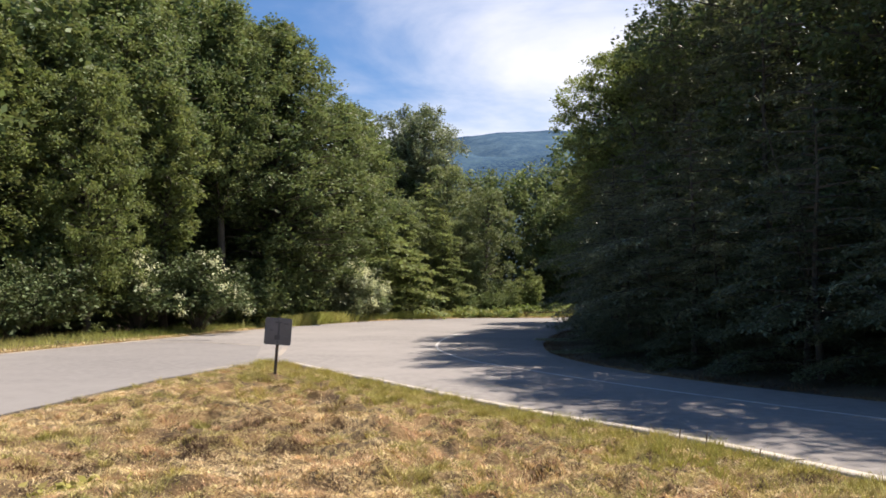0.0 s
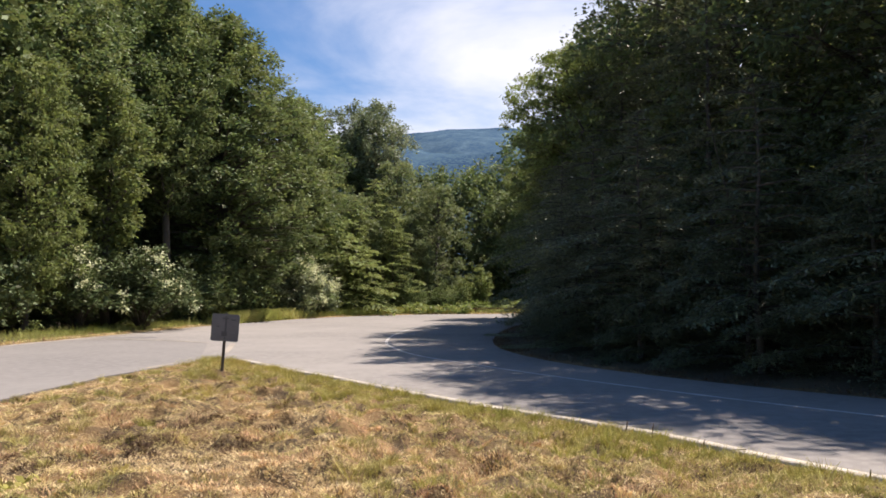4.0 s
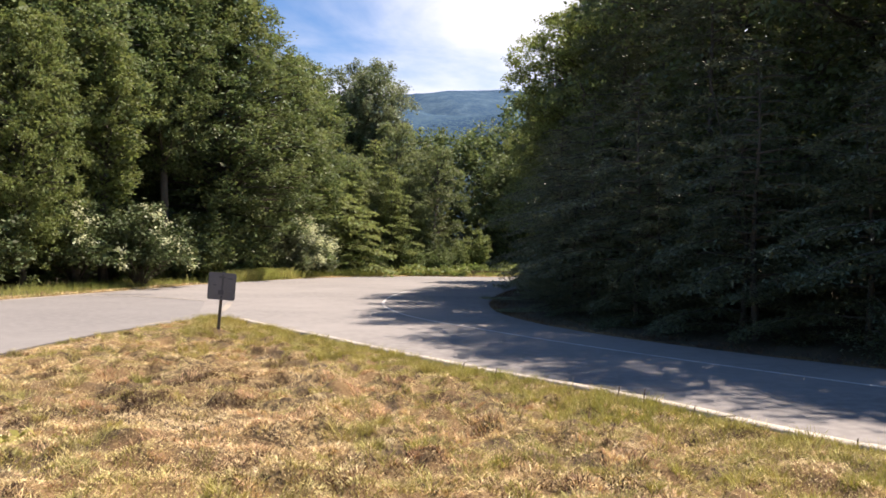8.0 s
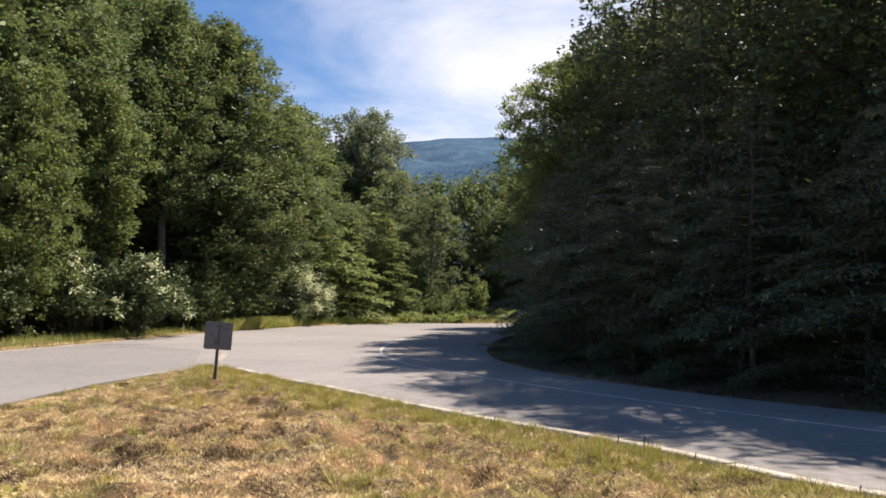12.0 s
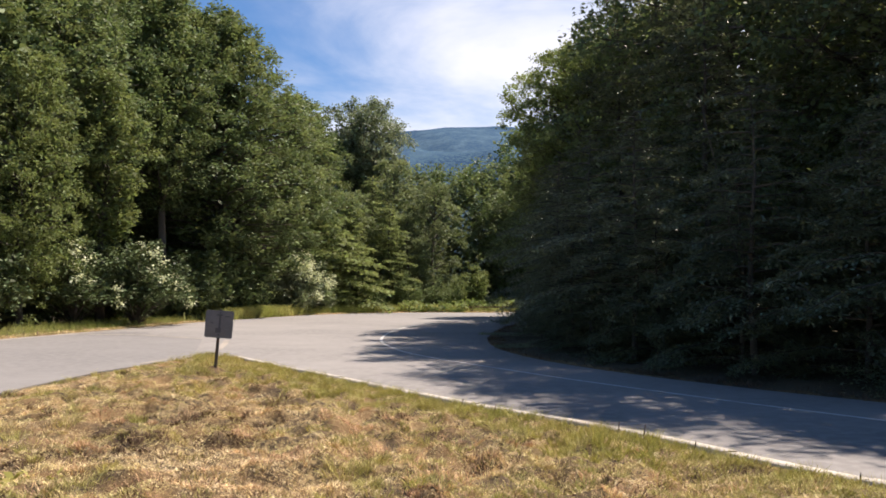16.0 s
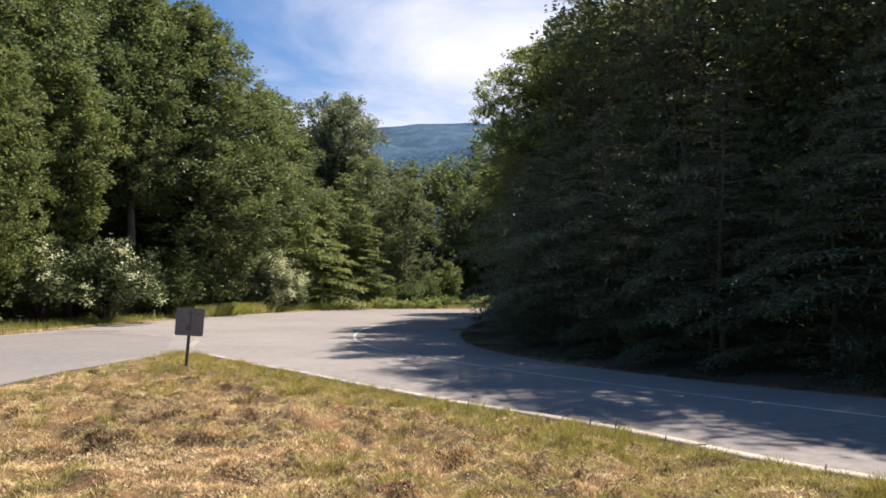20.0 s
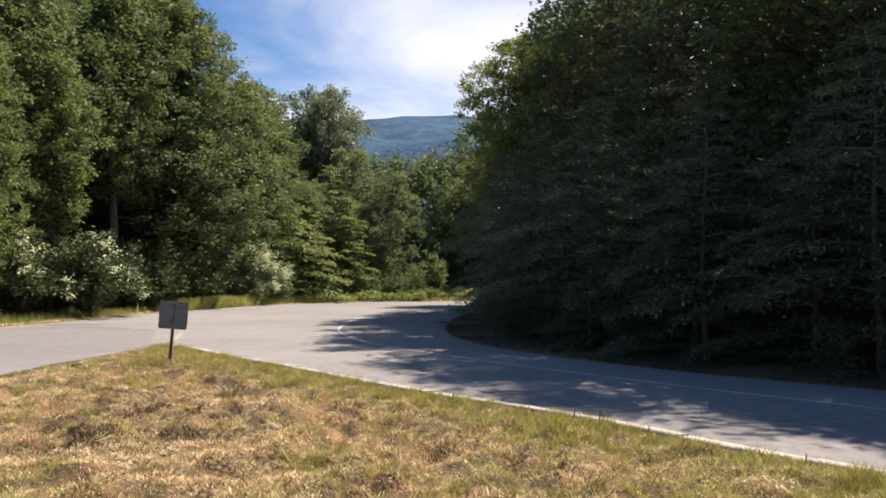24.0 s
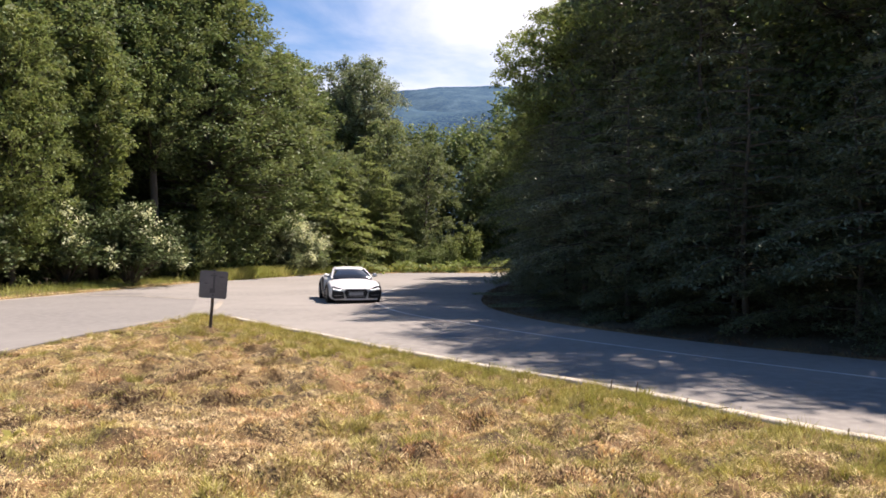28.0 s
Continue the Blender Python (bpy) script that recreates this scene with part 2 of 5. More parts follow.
M_TIMBER = material("weathered_timber", (0.12, 0.085, 0.055), 0.9, vary=((0.17, 0.13, 0.09), (0.08, 0.06, 0.04)), scale=4, bump=0.5)
M_DEADWOOD = material("grey_deadwood", (0.10, 0.088, 0.072), 0.9, vary=((0.07, 0.06, 0.05),), scale=5, bump=0.5)
M_STONE = material("pale_stone", (0.40, 0.35, 0.28), 0.9, vary=((0.3, 0.25, 0.2),), scale=6, bump=0.5)
M_BODY = material("white_car_paint", (0.60, 0.60, 0.60), 0.4, spec=0.45, coat=0.3)
M_BLACK = material("black_plastic", (0.012, 0.012, 0.013), 0.45)
M_GREY = material("grey_trim", (0.30, 0.30, 0.31), 0.35, metal=0.7)
M_GLASS = material("dark_car_glass", (0.018, 0.021, 0.025), 0.1, spec=0.6)
M_TYRE = material("tyre_rubber", (0.018, 0.018, 0.018), 0.85)
M_RIM = material("alloy_rim", (0.33, 0.33, 0.34), 0.35, metal=0.8)
M_LAMP = material("headlight_strip", (1.0, 0.98, 0.92), 0.3, emit=1.5)
M_TAIL = material("tail_lamp_red", (0.35, 0.01, 0.01), 0.2)
M_PLATE = material("plate_white", (0.35, 0.35, 0.36), 0.5)
M_SKIRT = material("woodland_floor", (0.07, 0.055, 0.035), 1.0, vary=((0.045, 0.05, 0.022), (0.10, 0.075, 0.045)), scale=1.2, bump=0.6, bump_scale=12)


# ---- small tools ----
rng = np.random.default_rng(7)


def mesh_of(name, verts, faces, mat, smooth=False):
    """A mesh from vertex and face arrays (faces all of one size)."""
    verts, faces = np.asarray(verts, np.float32), np.asarray(faces, np.int32)
    me = bpy.data.meshes.new(name)
    n, k = faces.shape
    me.vertices.add(len(verts))
    me.vertices.foreach_set("co", verts.ravel())
    me.loops.add(n * k)
    me.loops.foreach_set("vertex_index", faces.ravel())
    me.polygons.add(n)
    me.polygons.foreach_set("loop_start", np.arange(0, n * k, k, dtype=np.int32))
    me.polygons.foreach_set("loop_total", np.full(n, k, np.int32))
    if smooth:
        me.polygons.foreach_set("use_smooth", np.ones(n, bool))
    me.update(calc_edges=True)
    me.materials.append(mat)
    return me


def put(name, me, parent=None, label=""):
    ob = new(name, me)
    if parent:
        ob.parent = parent
    if label:
        ob["label"] = label
    return ob


def part(name, bm, mat, parent, label="", smooth=False):
    me = bpy.data.meshes.new(name)
    bm.normal_update()
    bm.to_mesh(me)
    bm.free()
    me.materials.append(mat)
    if smooth:
        for f in me.polygons:
            f.use_smooth = True
    return put(name, me, parent, label)


def box(sx, sy, sz, at=(0, 0, 0), bevel=0.0, turn=None):
    bm = bmesh.new()
    m = Matrix.Translation(at)
    if turn:
        m = m @ Euler([radians(a) for a in turn]).to_matrix().to_4x4()
    bmesh.ops.create_cube(bm, size=1, matrix=m @ Matrix.Diagonal((sx, sy, sz, 1)))
    if bevel:
        bmesh.ops.bevel(bm, geom=bm.edges[:], offset=bevel, segments=2, affect="EDGES")
    return bm


def spline(points, step=1.0):
    """Catmull-Rom through a few control points, resampled at about step metres."""
    p = np.array(points, float)
    p = np.vstack([2 * p[0] - p[1], p, 2 * p[-1] - p[-2]])
    out = []
    for i in range(1, len(p) - 2):
        n = max(2, int(np.linalg.norm(p[i + 1] - p[i]) / step))
        for k in range(n):
            t = k / n
            out.append(0.5 * (2 * p[i] + (p[i + 1] - p[i - 1]) * t + (2 * p[i - 1] - 5 * p[i] + 4 * p[i + 1] - p[i + 2]) * t * t + (3 * p[i] - p[i - 1] - 3 * p[i + 1] + p[i + 2]) * t ** 3))
    out.append(p[-2])
    return np.array(out)


def distance(px, py, line):
    """Distance of points to a polyline."""
    best = np.full(px.shape, 1e9)
    for a, b in zip(line[:-1], line[1:]):
        d = b - a
        t = np.clip(((px - a[0]) * d[0] + (py - a[1]) * d[1]) / (d @ d + 1e-9), 0, 1)
        best = np.minimum(best, np.hypot(px - a[0] - t * d[0], py - a[1] - t * d[1]))
    return best


def inside(px, py, poly):
    hit = np.zeros(px.shape, bool)
    x0, y0 = poly[-1]
    for x1, y1 in poly:
        cross = ((y1 > py) != (y0 > py)) & (px < (x0 - x1) * (py - y1) / (y0 - y1 + 1e-12) + x1)
        hit ^= cross
        x0, y0 = x1, y1
    return hit


def tube(points, radii, sides=6):
    pts = [Vector(p) for p in points]
    verts, faces = [], []
    for i, p in enumerate(pts):
        d = (pts[min(i + 1, len(pts) - 1)] - pts[max(i - 1, 0)]).normalized()
        u = d.orthogonal().normalized()
        v = d.cross(u)
        for s in range(sides):
            a = 2 * math.pi * s / sides
            verts.append(p + (u * math.cos(a) + v * math.sin(a)) * radii[i])
    for i in range(len(pts) - 1):
        for s in range(sides):
            a, b = i * sides + s, i * sides + (s + 1) % sides
            faces.append((a, b, b + sides, a + sides))
    return verts, faces


def tubes(name, list_of, mat):
    verts, faces = [], []
    for v, f in list_of:
        o = len(verts)
        verts += [tuple(p) for p in v]
        faces += [tuple(i + o for i in q) for q in f]
    return mesh_of(name, verts, faces, mat, smooth=True)


# ---- plan of the junction ----
KERB = spline([(15, -8.5), (9.0, 0.9), (4.12, 7.3), (2.15, 10.25), (0.0, 12.85), (-2.0, 15.7), (-4.2, 18.75), (-5.7, 20.9), (-6.35, 21.4)], 0.5)
LEFT = spline([(-6.35, 21.4), (-7.0, 19.4), (-7.45, 16.6), (-7.6, 13.2), (-8.0, 8.0), (-9.5, 0), (-13, -12)], 0.7)
FAR = spline([(-26, -14), (-20.5, 4), (-17.3, 18), (-15.9, 28), (-14.5, 36), (-13.3, 44), (-10.4, 54), (-6.6, 60), (-2.3, 62.8), (4.2, 63.4), (11, 68.5), (30, 89), (60, 112), (120, 140)], 0.9)
INNER = spline([(123, 132), (62, 104), (33, 82), (16, 64.5), (9.8, 55.5), (5.6, 48.5), (3.9, 43), (2.35, 36.8), (1.5, 30.2), (1.4, 26.2), (1.75, 23.3), (2.45, 20.7), (3.5, 18.3), (5.1, 15.7), (7.2, 13.1), (12.5, 7.2), (20, -3)], 0.9)
LINE = spline([(122, 136), (61, 108), (31, 88), (13, 66.5), (6.6, 56), (2.3, 48.5), (-0.3, 44.2), (-1.75, 40.4), (-2.45, 34.8), (-2.55, 30.5), (-2.35, 27.7), (-2.0, 25.8), (-1.3, 23.3), (-0.42, 21.3), (0.6, 19.5), (2.4, 16.5), (4.7, 13.2), (7.6, 9.4), (14, 0)], 0.5)
ISLAND = np.vstack([KERB, LEFT[1:]])
ROAD = np.vstack([KERB, LEFT[1:], FAR, INNER])


LATTICE = np.random.default_rng(5).uniform(-1, 1, (256, 256))


def lumps(x, y):
    """Smooth value noise, -1..1, with one lump per metre."""
    i, j = np.floor(x).astype(int), np.floor(y).astype(int)
    u, v = x - i, y - j
    u, v = u * u * (3 - 2 * u), v * v * (3 - 2 * v)
    a, b = LATTICE[i & 255, j & 255], LATTICE[(i + 1) & 255, j & 255]
    c, d = LATTICE[i & 255, (j + 1) & 255], LATTICE[(i + 1) & 255, (j + 1) & 255]
    return (a * (1 - u) + b * u) * (1 - v) + (c * (1 - u) + d * u) * v


def relief(x, y):
    """Height of the ground: roads lie at 0, the grass island and the verges rise a little from their edges."""
    x, y = np.asarray(x, float), np.asarray(y, float)
    on_road = inside(x, y, ROAD)
    on_island = inside(x, y, ISLAND)
    d_i = distance(x, y, ISLAND)
    d_r = np.minimum(distance(x, y, FAR), distance(x, y, INNER))
    s = np.clip((d_i - 1.0) / 6.0, 0, 1)
    z_island = 0.04 + 0.215 * s * s * (3 - 2 * s)
    bumps = 0.05 * lumps(x * 0.8 + 3.1, y * 0.8) + 0.05 * np.maximum(lumps(x * 2.3, y * 2.3 + 7.7), -0.3) + 0.115 * lumps(x * 3.7 + 1.3, y * 3.7) + 0.03 * lumps(x * 8.3, y * 8.3 + 4.1)
    z_island += bumps * np.clip(d_i / 1.5, 0, 1)
    s2 = np.clip(d_r / 9.0, 0, 1)
    z_out = 0.02 + 0.30 * s2 * s2 * (3 - 2 * s2) + bumps * np.clip(d_r / 2, 0, 1)
    return np.where(on_island, z_island, np.where(on_road, -0.12, z_out))


# ---- ground, roads, hill ----
def build_ground():
    def axis(lo, hi, fine, far, n0, n1):
        a = list(np.arange(lo, n0, fine)) + list(np.arange(n0, n1, 0.07)) + list(np.arange(n1, hi + 1e-6, fine))
        step, v = fine, hi
        while v < far:
            step *= 1.35
            v += step
            a.append(v)
        step, v = fine, lo
        while v > -far:
            step *= 1.35
            v -= step
            a.insert(0, v)
        return np.array(a)
    xs, ys = axis(-26, 22, 0.5, 4200, -8, 5), axis(-4, 72, 0.6, 4200, 3.2, 15)
    gx, gy = np.meshgrid(xs, ys)
    gz = relief(gx.ravel(), gy.ravel())
    gz = gz + np.where(np.hypot(gx.ravel(), gy.ravel()) > 150, -1.5, 0)
    v = np.stack([gx.ravel(), gy.ravel(), gz], -1)
    nx, ny = len(xs), len(ys)
    i = (np.arange(ny - 1)[:, None] * nx + np.arange(nx - 1)[None, :]).ravel()
    f = np.stack([i, i + 1, i + 1 + nx, i + nx], -1)
    me = mesh_of("ground", v, f, M_SOIL, smooth=True)
    me.materials.append(M_SKIRT)
    c = v[f].mean(1)
    woods = (~inside(c[:, 0], c[:, 1], ISLAND)) & (~inside(c[:, 0], c[:, 1], ROAD)) & (distance(c[:, 0], c[:, 1], FAR) > 1.6) & (distance(c[:, 0], c[:, 1], INNER) > 0.2)
    me.polygons.foreach_set("material_index", woods.astype(np.int32))
    tagged(put("ground", me), "sun-dried mown turf and woodland floor beside the road", "ground", kind="structure")


def build_road():
    bm = bmesh.new()
    vs = [bm.verts.new((x, y, 0)) for x, y in ROAD]
    face = bm.faces.new(vs)
    bmesh.ops.triangulate(bm, faces=[face])
    bm.normal_update()
    if sum(f.normal.z for f in bm.faces) < 0:
        bmesh.ops.reverse_faces(bm, faces=bm.faces[:])
    road = part("road", bm, M_ASPHALT, None)
    tagged(road, "sun-bleached grey asphalt road curving round a bend", "road", kind="structure")

    def strip(name, line, width, z, mat, label):
        d = np.gradient(line, axis=0)
        d /= np.linalg.norm(d, axis=1)[:, None] + 1e-9
        n = np.stack([-d[:, 1], d[:, 0]], -1) * width / 2
        v = np.vstack([np.c_[line + n, np.full(len(line), z)], np.c_[line - n, np.full(len(line), z)]])
        k = len(line)
        i = np.arange(k - 1)
        f = np.stack([i, i + k, i + k + 1, i + 1], -1)
        ob = put(name, mesh_of(name, v, f, mat))
        tagged(ob, label, "road marking", kind="structure")
        return ob
    strip("centre_line", LINE, 0.10, 0.004, M_PAINT, "thin worn white centre line on the asphalt")
    # the side road's older, darker surface
    left, far = LEFT[LEFT[:, 1] > -12], FAR[(FAR[:, 1] < 31) & (FAR[:, 1] > -12)]
    bm = bmesh.new()
    face = bm.faces.new([bm.verts.new((x, y, 0.004)) for x, y in np.vstack([left[::-1] - np.array((0.03, 0)), [(-7.3, 22.8), (-8.3, 26.4), (-9.0, 28.8), (-12.1, 30.9)], far[::-1] + np.array((0.03, 0))])])
    bmesh.ops.triangulate(bm, faces=[face])
    bm.normal_update()
    if sum(f.normal.z for f in bm.faces) < 0:
        bmesh.ops.reverse_faces(bm, faces=bm.faces[:])
    tagged(part("side_road", bm, M_SIDE, None), "slightly darker grey asphalt of the joining side road", "road", kind="structure")
    # a resurfacing seam where the side road joins
    seam = spline([(-14.4, 32.3), (-13.2, 32.6), (-12.3, 32.4)], 0.6)
    strip("dust_streak", spline([(-14.6, 31.4), (-12.1, 31.0), (-9.0, 28.9)], 0.6), 0.16, 0.0095, M_DUST, "pale seam between the two asphalts")
    edge = LEFT[(LEFT[:, 1] < 21) & (LEFT[:, 1] > -8)]
    wave = np.array([0.03 * math.sin(2.1 * y) + 0.02 * math.sin(5.3 * y + 1) for y in edge[:, 1]])
    strip("edge_dirt", edge + np.stack([wave - 0.10, wave * 0], -1), 0.30, 0.010, M_DIRT, "dark dirt gathered along the broken road edge")
    strip("dust_streak", spline([(-6.05, 21.9), (-6.75, 21.5), (-7.2, 20.6), (-7.5, 19.2)], 0.3), 0.15, 0.012, M_DUST, "pale sandy dust at the island's tip")
    strip("dust_streak", spline([(-6.9, 23.6), (-7.3, 25.6), (-7.9, 28.2)], 0.3), 0.2, 0.009, M_DUST, "worn pale patch in the asphalt")
    strip("dust_streak", FAR[(FAR[:, 1] > 22) & (FAR[:, 1] < 47)] + np.array((0.10, -0.02)), 0.45, 0.009, M_DUST, "sandy dust along the outer road edge")
    strip("tar_seam", seam, 0.36, 0.008, M_PATCH, "dark tar seam beside the verge")


def build_kerb():
    """Kerb stones laid end to end round the island's edge."""
    kerb = tagged(new("kerb"), "low pale concrete kerb along the dry grass", "kerb", kind="structure")
    line = KERB
    seg = np.r_[0, np.cumsum(np.linalg.norm(np.diff(line, axis=0), axis=1))]
    length, at, k = 1.5, 0.0, 0
    while at + length < seg[-1]:
        ss = np.linspace(at + 0.006, at + length - 0.006, 5)
        pts = np.stack([np.interp(ss, seg, line[:, 0]), np.interp(ss, seg, line[:, 1])], -1)
        d = np.gradient(pts, axis=0)
        d /= np.linalg.norm(d, axis=1)[:, None]
        n = np.stack([-d[:, 1], d[:, 0]], -1)   # towards the island
        prof = [(-0.13, -0.05), (-0.125, 0.045), (-0.11, 0.062), (0.15, 0.082), (0.17, -0.05)]
        dz = 0.006 * math.sin(k * 2.3)
        v = []
        for p, nn in zip(pts, n):
            for o, z in prof:
                v.append((p[0] + nn[0] * o, p[1] + nn[1] * o, z + (dz if z > 0 else 0)))
        m = len(prof)
        f = [(i * m + j, i * m + j + 1, (i + 1) * m + j + 1, (i + 1) * m + j) for i in range(4) for j in range(m - 1)]
        f += [(0, 1, 2, 3), (4 * m + 3, 4 * m + 2, 4 * m + 1, 4 * m)]
        put("kerb_stone", mesh_of("kerb_stone", v, f, M_KERB), kerb)
        at += length
        k += 1


def build_hill():
    """A wooded ridge some two kilometres off, with a nearer shoulder before it."""
    def ridge(name, dist, tops, depth, seed, mat, rough):
        n, m = 220, 26
        ang = np.linspace(-1.0, 1.2, n)
        v = []
        r2 = np.random.default_rng(seed)
        ph = r2.uniform(0, 6.28, 8)
        for j in range(m):
            t = j / (m - 1)
            for a in ang:
                top = np.interp(a, [p[0] for p in tops], [p[1] for p in tops]) * dist
                y = dist - depth * (1 - t)
                wob = sum(np.sin(a * 2 ** k * 9 + ph[k] + t * 5 * (k + 1)) / 2 ** k for k in range(5))
                z = top * math.sin(t * math.pi / 2) ** 1.15 + rough * wob * (0.25 + math.sin(t * math.pi)) + r2.uniform(-1, 1) * rough * 0.18
                v.append((a * y, y, z))
        i = (np.arange(m - 1)[:, None] * n + np.arange(n - 1)[None, :]).ravel()
        ob = put(name, mesh_of(name, v, np.stack([i, i + 1, i + 1 + n, i + n], -1), mat, smooth=True))
        tagged(ob, "forested hillside with distance haze put into its blue colour", "hill", kind="structure")
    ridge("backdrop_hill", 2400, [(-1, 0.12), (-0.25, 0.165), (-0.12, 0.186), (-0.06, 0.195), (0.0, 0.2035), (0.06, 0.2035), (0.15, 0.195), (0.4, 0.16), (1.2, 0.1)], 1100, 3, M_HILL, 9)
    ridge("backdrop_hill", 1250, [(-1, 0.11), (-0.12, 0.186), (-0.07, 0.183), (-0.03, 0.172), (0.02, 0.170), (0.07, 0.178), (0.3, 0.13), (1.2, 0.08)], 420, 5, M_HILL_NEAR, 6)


# ---- leaves, trees, bushes ----
def leaf_mesh(name, centres, size, mat, up=0.45, droop=0.0, slim=0.55, seed=0, out=None):
    """Folded leaf blades at the given places: one quad each, its own island."""
    r = np.random.default_rng(seed)
    n = len(centres)
    d = r.normal(size=(n, 3))
    d[:, 2] = d[:, 2] * 0.5 - droop
    if out is not None:
        d += out * 0.8
    d /= np.linalg.norm(d, axis=1)[:, None]
    nr = r.normal(size=(n, 3))
    nr[:, 2] += up * 2.2
    side = np.cross(d, nr)
    side /= np.linalg.norm(side, axis=1)[:, None] + 1e-9
    s = (size * r.uniform(0.6, 1.35, n))[:, None]
    tip = centres + d * s
    mid = centres + d * s * 0.45
    fold = np.cross(side, d) * s * 0.08
    v = np.stack([centres, mid + side * s * slim * 0.5 + fold, tip, mid - side * s * slim * 0.5 + fold], 1).reshape(-1, 3)
    f = np.arange(n * 4).reshape(n, 4)
    return mesh_of(name, v, f, mat)


def profile(kind, t):
    """Relative crown radius at relative height t in the crown."""
    if kind == "round":
        return max(0.08, math.sin(math.pi * (0.10 + 0.86 * t)) ** 0.6)
    if kind == "egg":
        return max(0.06, (math.sin(math.pi * (0.14 + 0.84 * t) ** 0.8)) ** 0.75)
    if kind == "open":
        return max(0.15, math.sin(math.pi * (0.16 + 0.72 * t)) ** 0.8)
    return max(0.04, (1 - t) ** 0.8)


def broadleaf(name, height, radius, base, kind, leaves, size, mat, seed, label, category="tree", clump=0.42, limbs=46, lobes=1.3, upright=0.72, puff=0.6, crowd=3.75, core=0):
    """A tree with a tapered trunk, main limbs, twigs and clumped leaves. Built at the origin; place it with a matrix."""
    r = np.random.default_rng(seed)
    tree = tagged(new(name), label, category)
    lean = r.uniform(-0.03, 0.03, 2)
    hs = np.linspace(-0.3, height * 0.96, 9)
    trunk = [(lean[0] * h + 0.12 * math.sin(h * 0.6 + seed), lean[1] * h + 0.12 * math.cos(h * 0.5 + seed), h) for h in hs]
    r0 = height * 0.0125 + 0.05
    put("trunk", tubes("trunk", [tube(trunk, [r0 * (1 - 0.93 * i / 8) * (1.35 if i == 0 else 1) for i in range(9)], 9)], M_BARK), tree)
    twigs, spots, rad, away = [], [], [], []
    limb_count = 0
    for i in range(limbs):
        t = (i + r.uniform(0, 1)) / limbs
        z = base + (height - base) * t
        a = i * 2.39996 + r.uniform(-0.5, 0.5)
        lobe = lobes * r.uniform(0.65, 1.35) * (1 - 0.35 * t)
        reach = max(0.05, radius * profile(kind, t) * r.uniform(0.72, 1.10) - lobe * 0.6)
        x0 = np.interp(z * 0.86, hs, [p[0] for p in trunk])
        y0 = np.interp(z * 0.86, hs, [p[1] for p in trunk])
        start = Vector((x0, y0, z * 0.86))
        end = Vector((x0 + math.cos(a) * reach, y0 + math.sin(a) * reach, min(z + r.uniform(-0.3, 0.4), height - lobe * 0.6)))
        mid = start.lerp(end, 0.5) + Vector((r.uniform(-.2, .2), r.uniform(-.2, .2), 0.10 * reach))
        w = r0 * 0.32 * (1 - 0.6 * t) + 0.012
        tb = tube([start, mid, end], [w, w * 0.6, w * 0.15], 5)
        if i % max(1, limbs // 9) == 0 and limb_count < 9:
            put("limb", tubes("limb", [tb], M_BARK), tree)
            limb_count += 1
        else:
            twigs.append(tb)
        # a bough's leaf mass: sprays over the upper and outer side of a lobe, few below
        for j in range(max(3, int(crowd * lobe * lobe / (clump * clump)))):
            d = Vector(r.normal(size=3)) + Vector((math.cos(a) * 0.7, math.sin(a) * 0.7, 0.45))
            d.normalize()
            if d.z < -0.35:
                d.z *= 0.4
            q = end + Vector((d.x * lobe, d.y * lobe, d.z * lobe * upright)) * r.uniform(0.6, 1.08)
            if r.uniform() < 0.1:
                twigs.append(tube([end, q], [w * 0.3, 0.006], 3))
            spots.append(q)
            rad.append(clump * r.uniform(0.6, 1.3))
            away.append(tuple(d))
        for j in range(2):
            q = start.lerp(end, r.uniform(0.2, 0.7)) + Vector(r.normal(size=3) * 0.5)
            spots.append(q)
            rad.append(clump * 1.2)
            away.append((0, 0, 0.3))
    put("branchwork", tubes("branchwork", twigs, M_BARK), tree)["kind"] = "stuff"
    spots, rad, away = np.array([tuple(s) for s in spots]), np.array(rad), np.array(away)
    which = r.choice(len(spots), leaves, p=rad ** 2 / (rad ** 2).sum())
    offs = r.normal(size=(leaves, 3))
    offs /= np.linalg.norm(offs, axis=1)[:, None] + 1e-9
    offs *= (r.uniform(0, 1, leaves) ** 0.5)[:, None] * rad[which][:, None]
    offs[:, 2] *= puff
    centres = spots[which] + offs
    centres[:, 2] = np.maximum(centres[:, 2], 0.05)
    offs = offs * 0.5 + away[which] * 0.5 * rad[which][:, None]
    offs = offs / (rad[which][:, None] + 1e-9)
    sizes = np.full(leaves, size)
    if core:
        # the shaded inner foliage
        t, a = r.uniform(0, 0.96, core), r.uniform(0, 2 * np.pi, core)
        q = np.array([profile(kind, u) for u in t]) * radius * 0.74 * np.sqrt(r.uniform(0.1, 1, core))
        centres = np.vstack([centres, np.stack([np.cos(a) * q, np.sin(a) * q, base + (height - base) * t], -1)])
        offs = np.vstack([offs, np.zeros((core, 3))])
        sizes = np.r_[sizes, np.full(core, size * 1.8)]
    crown = put("crown", leaf_mesh("crown", centres, sizes, mat, seed=seed + 1, droop=0.25, out=offs), tree)
    crown["kind"] = "stuff"
    return tree


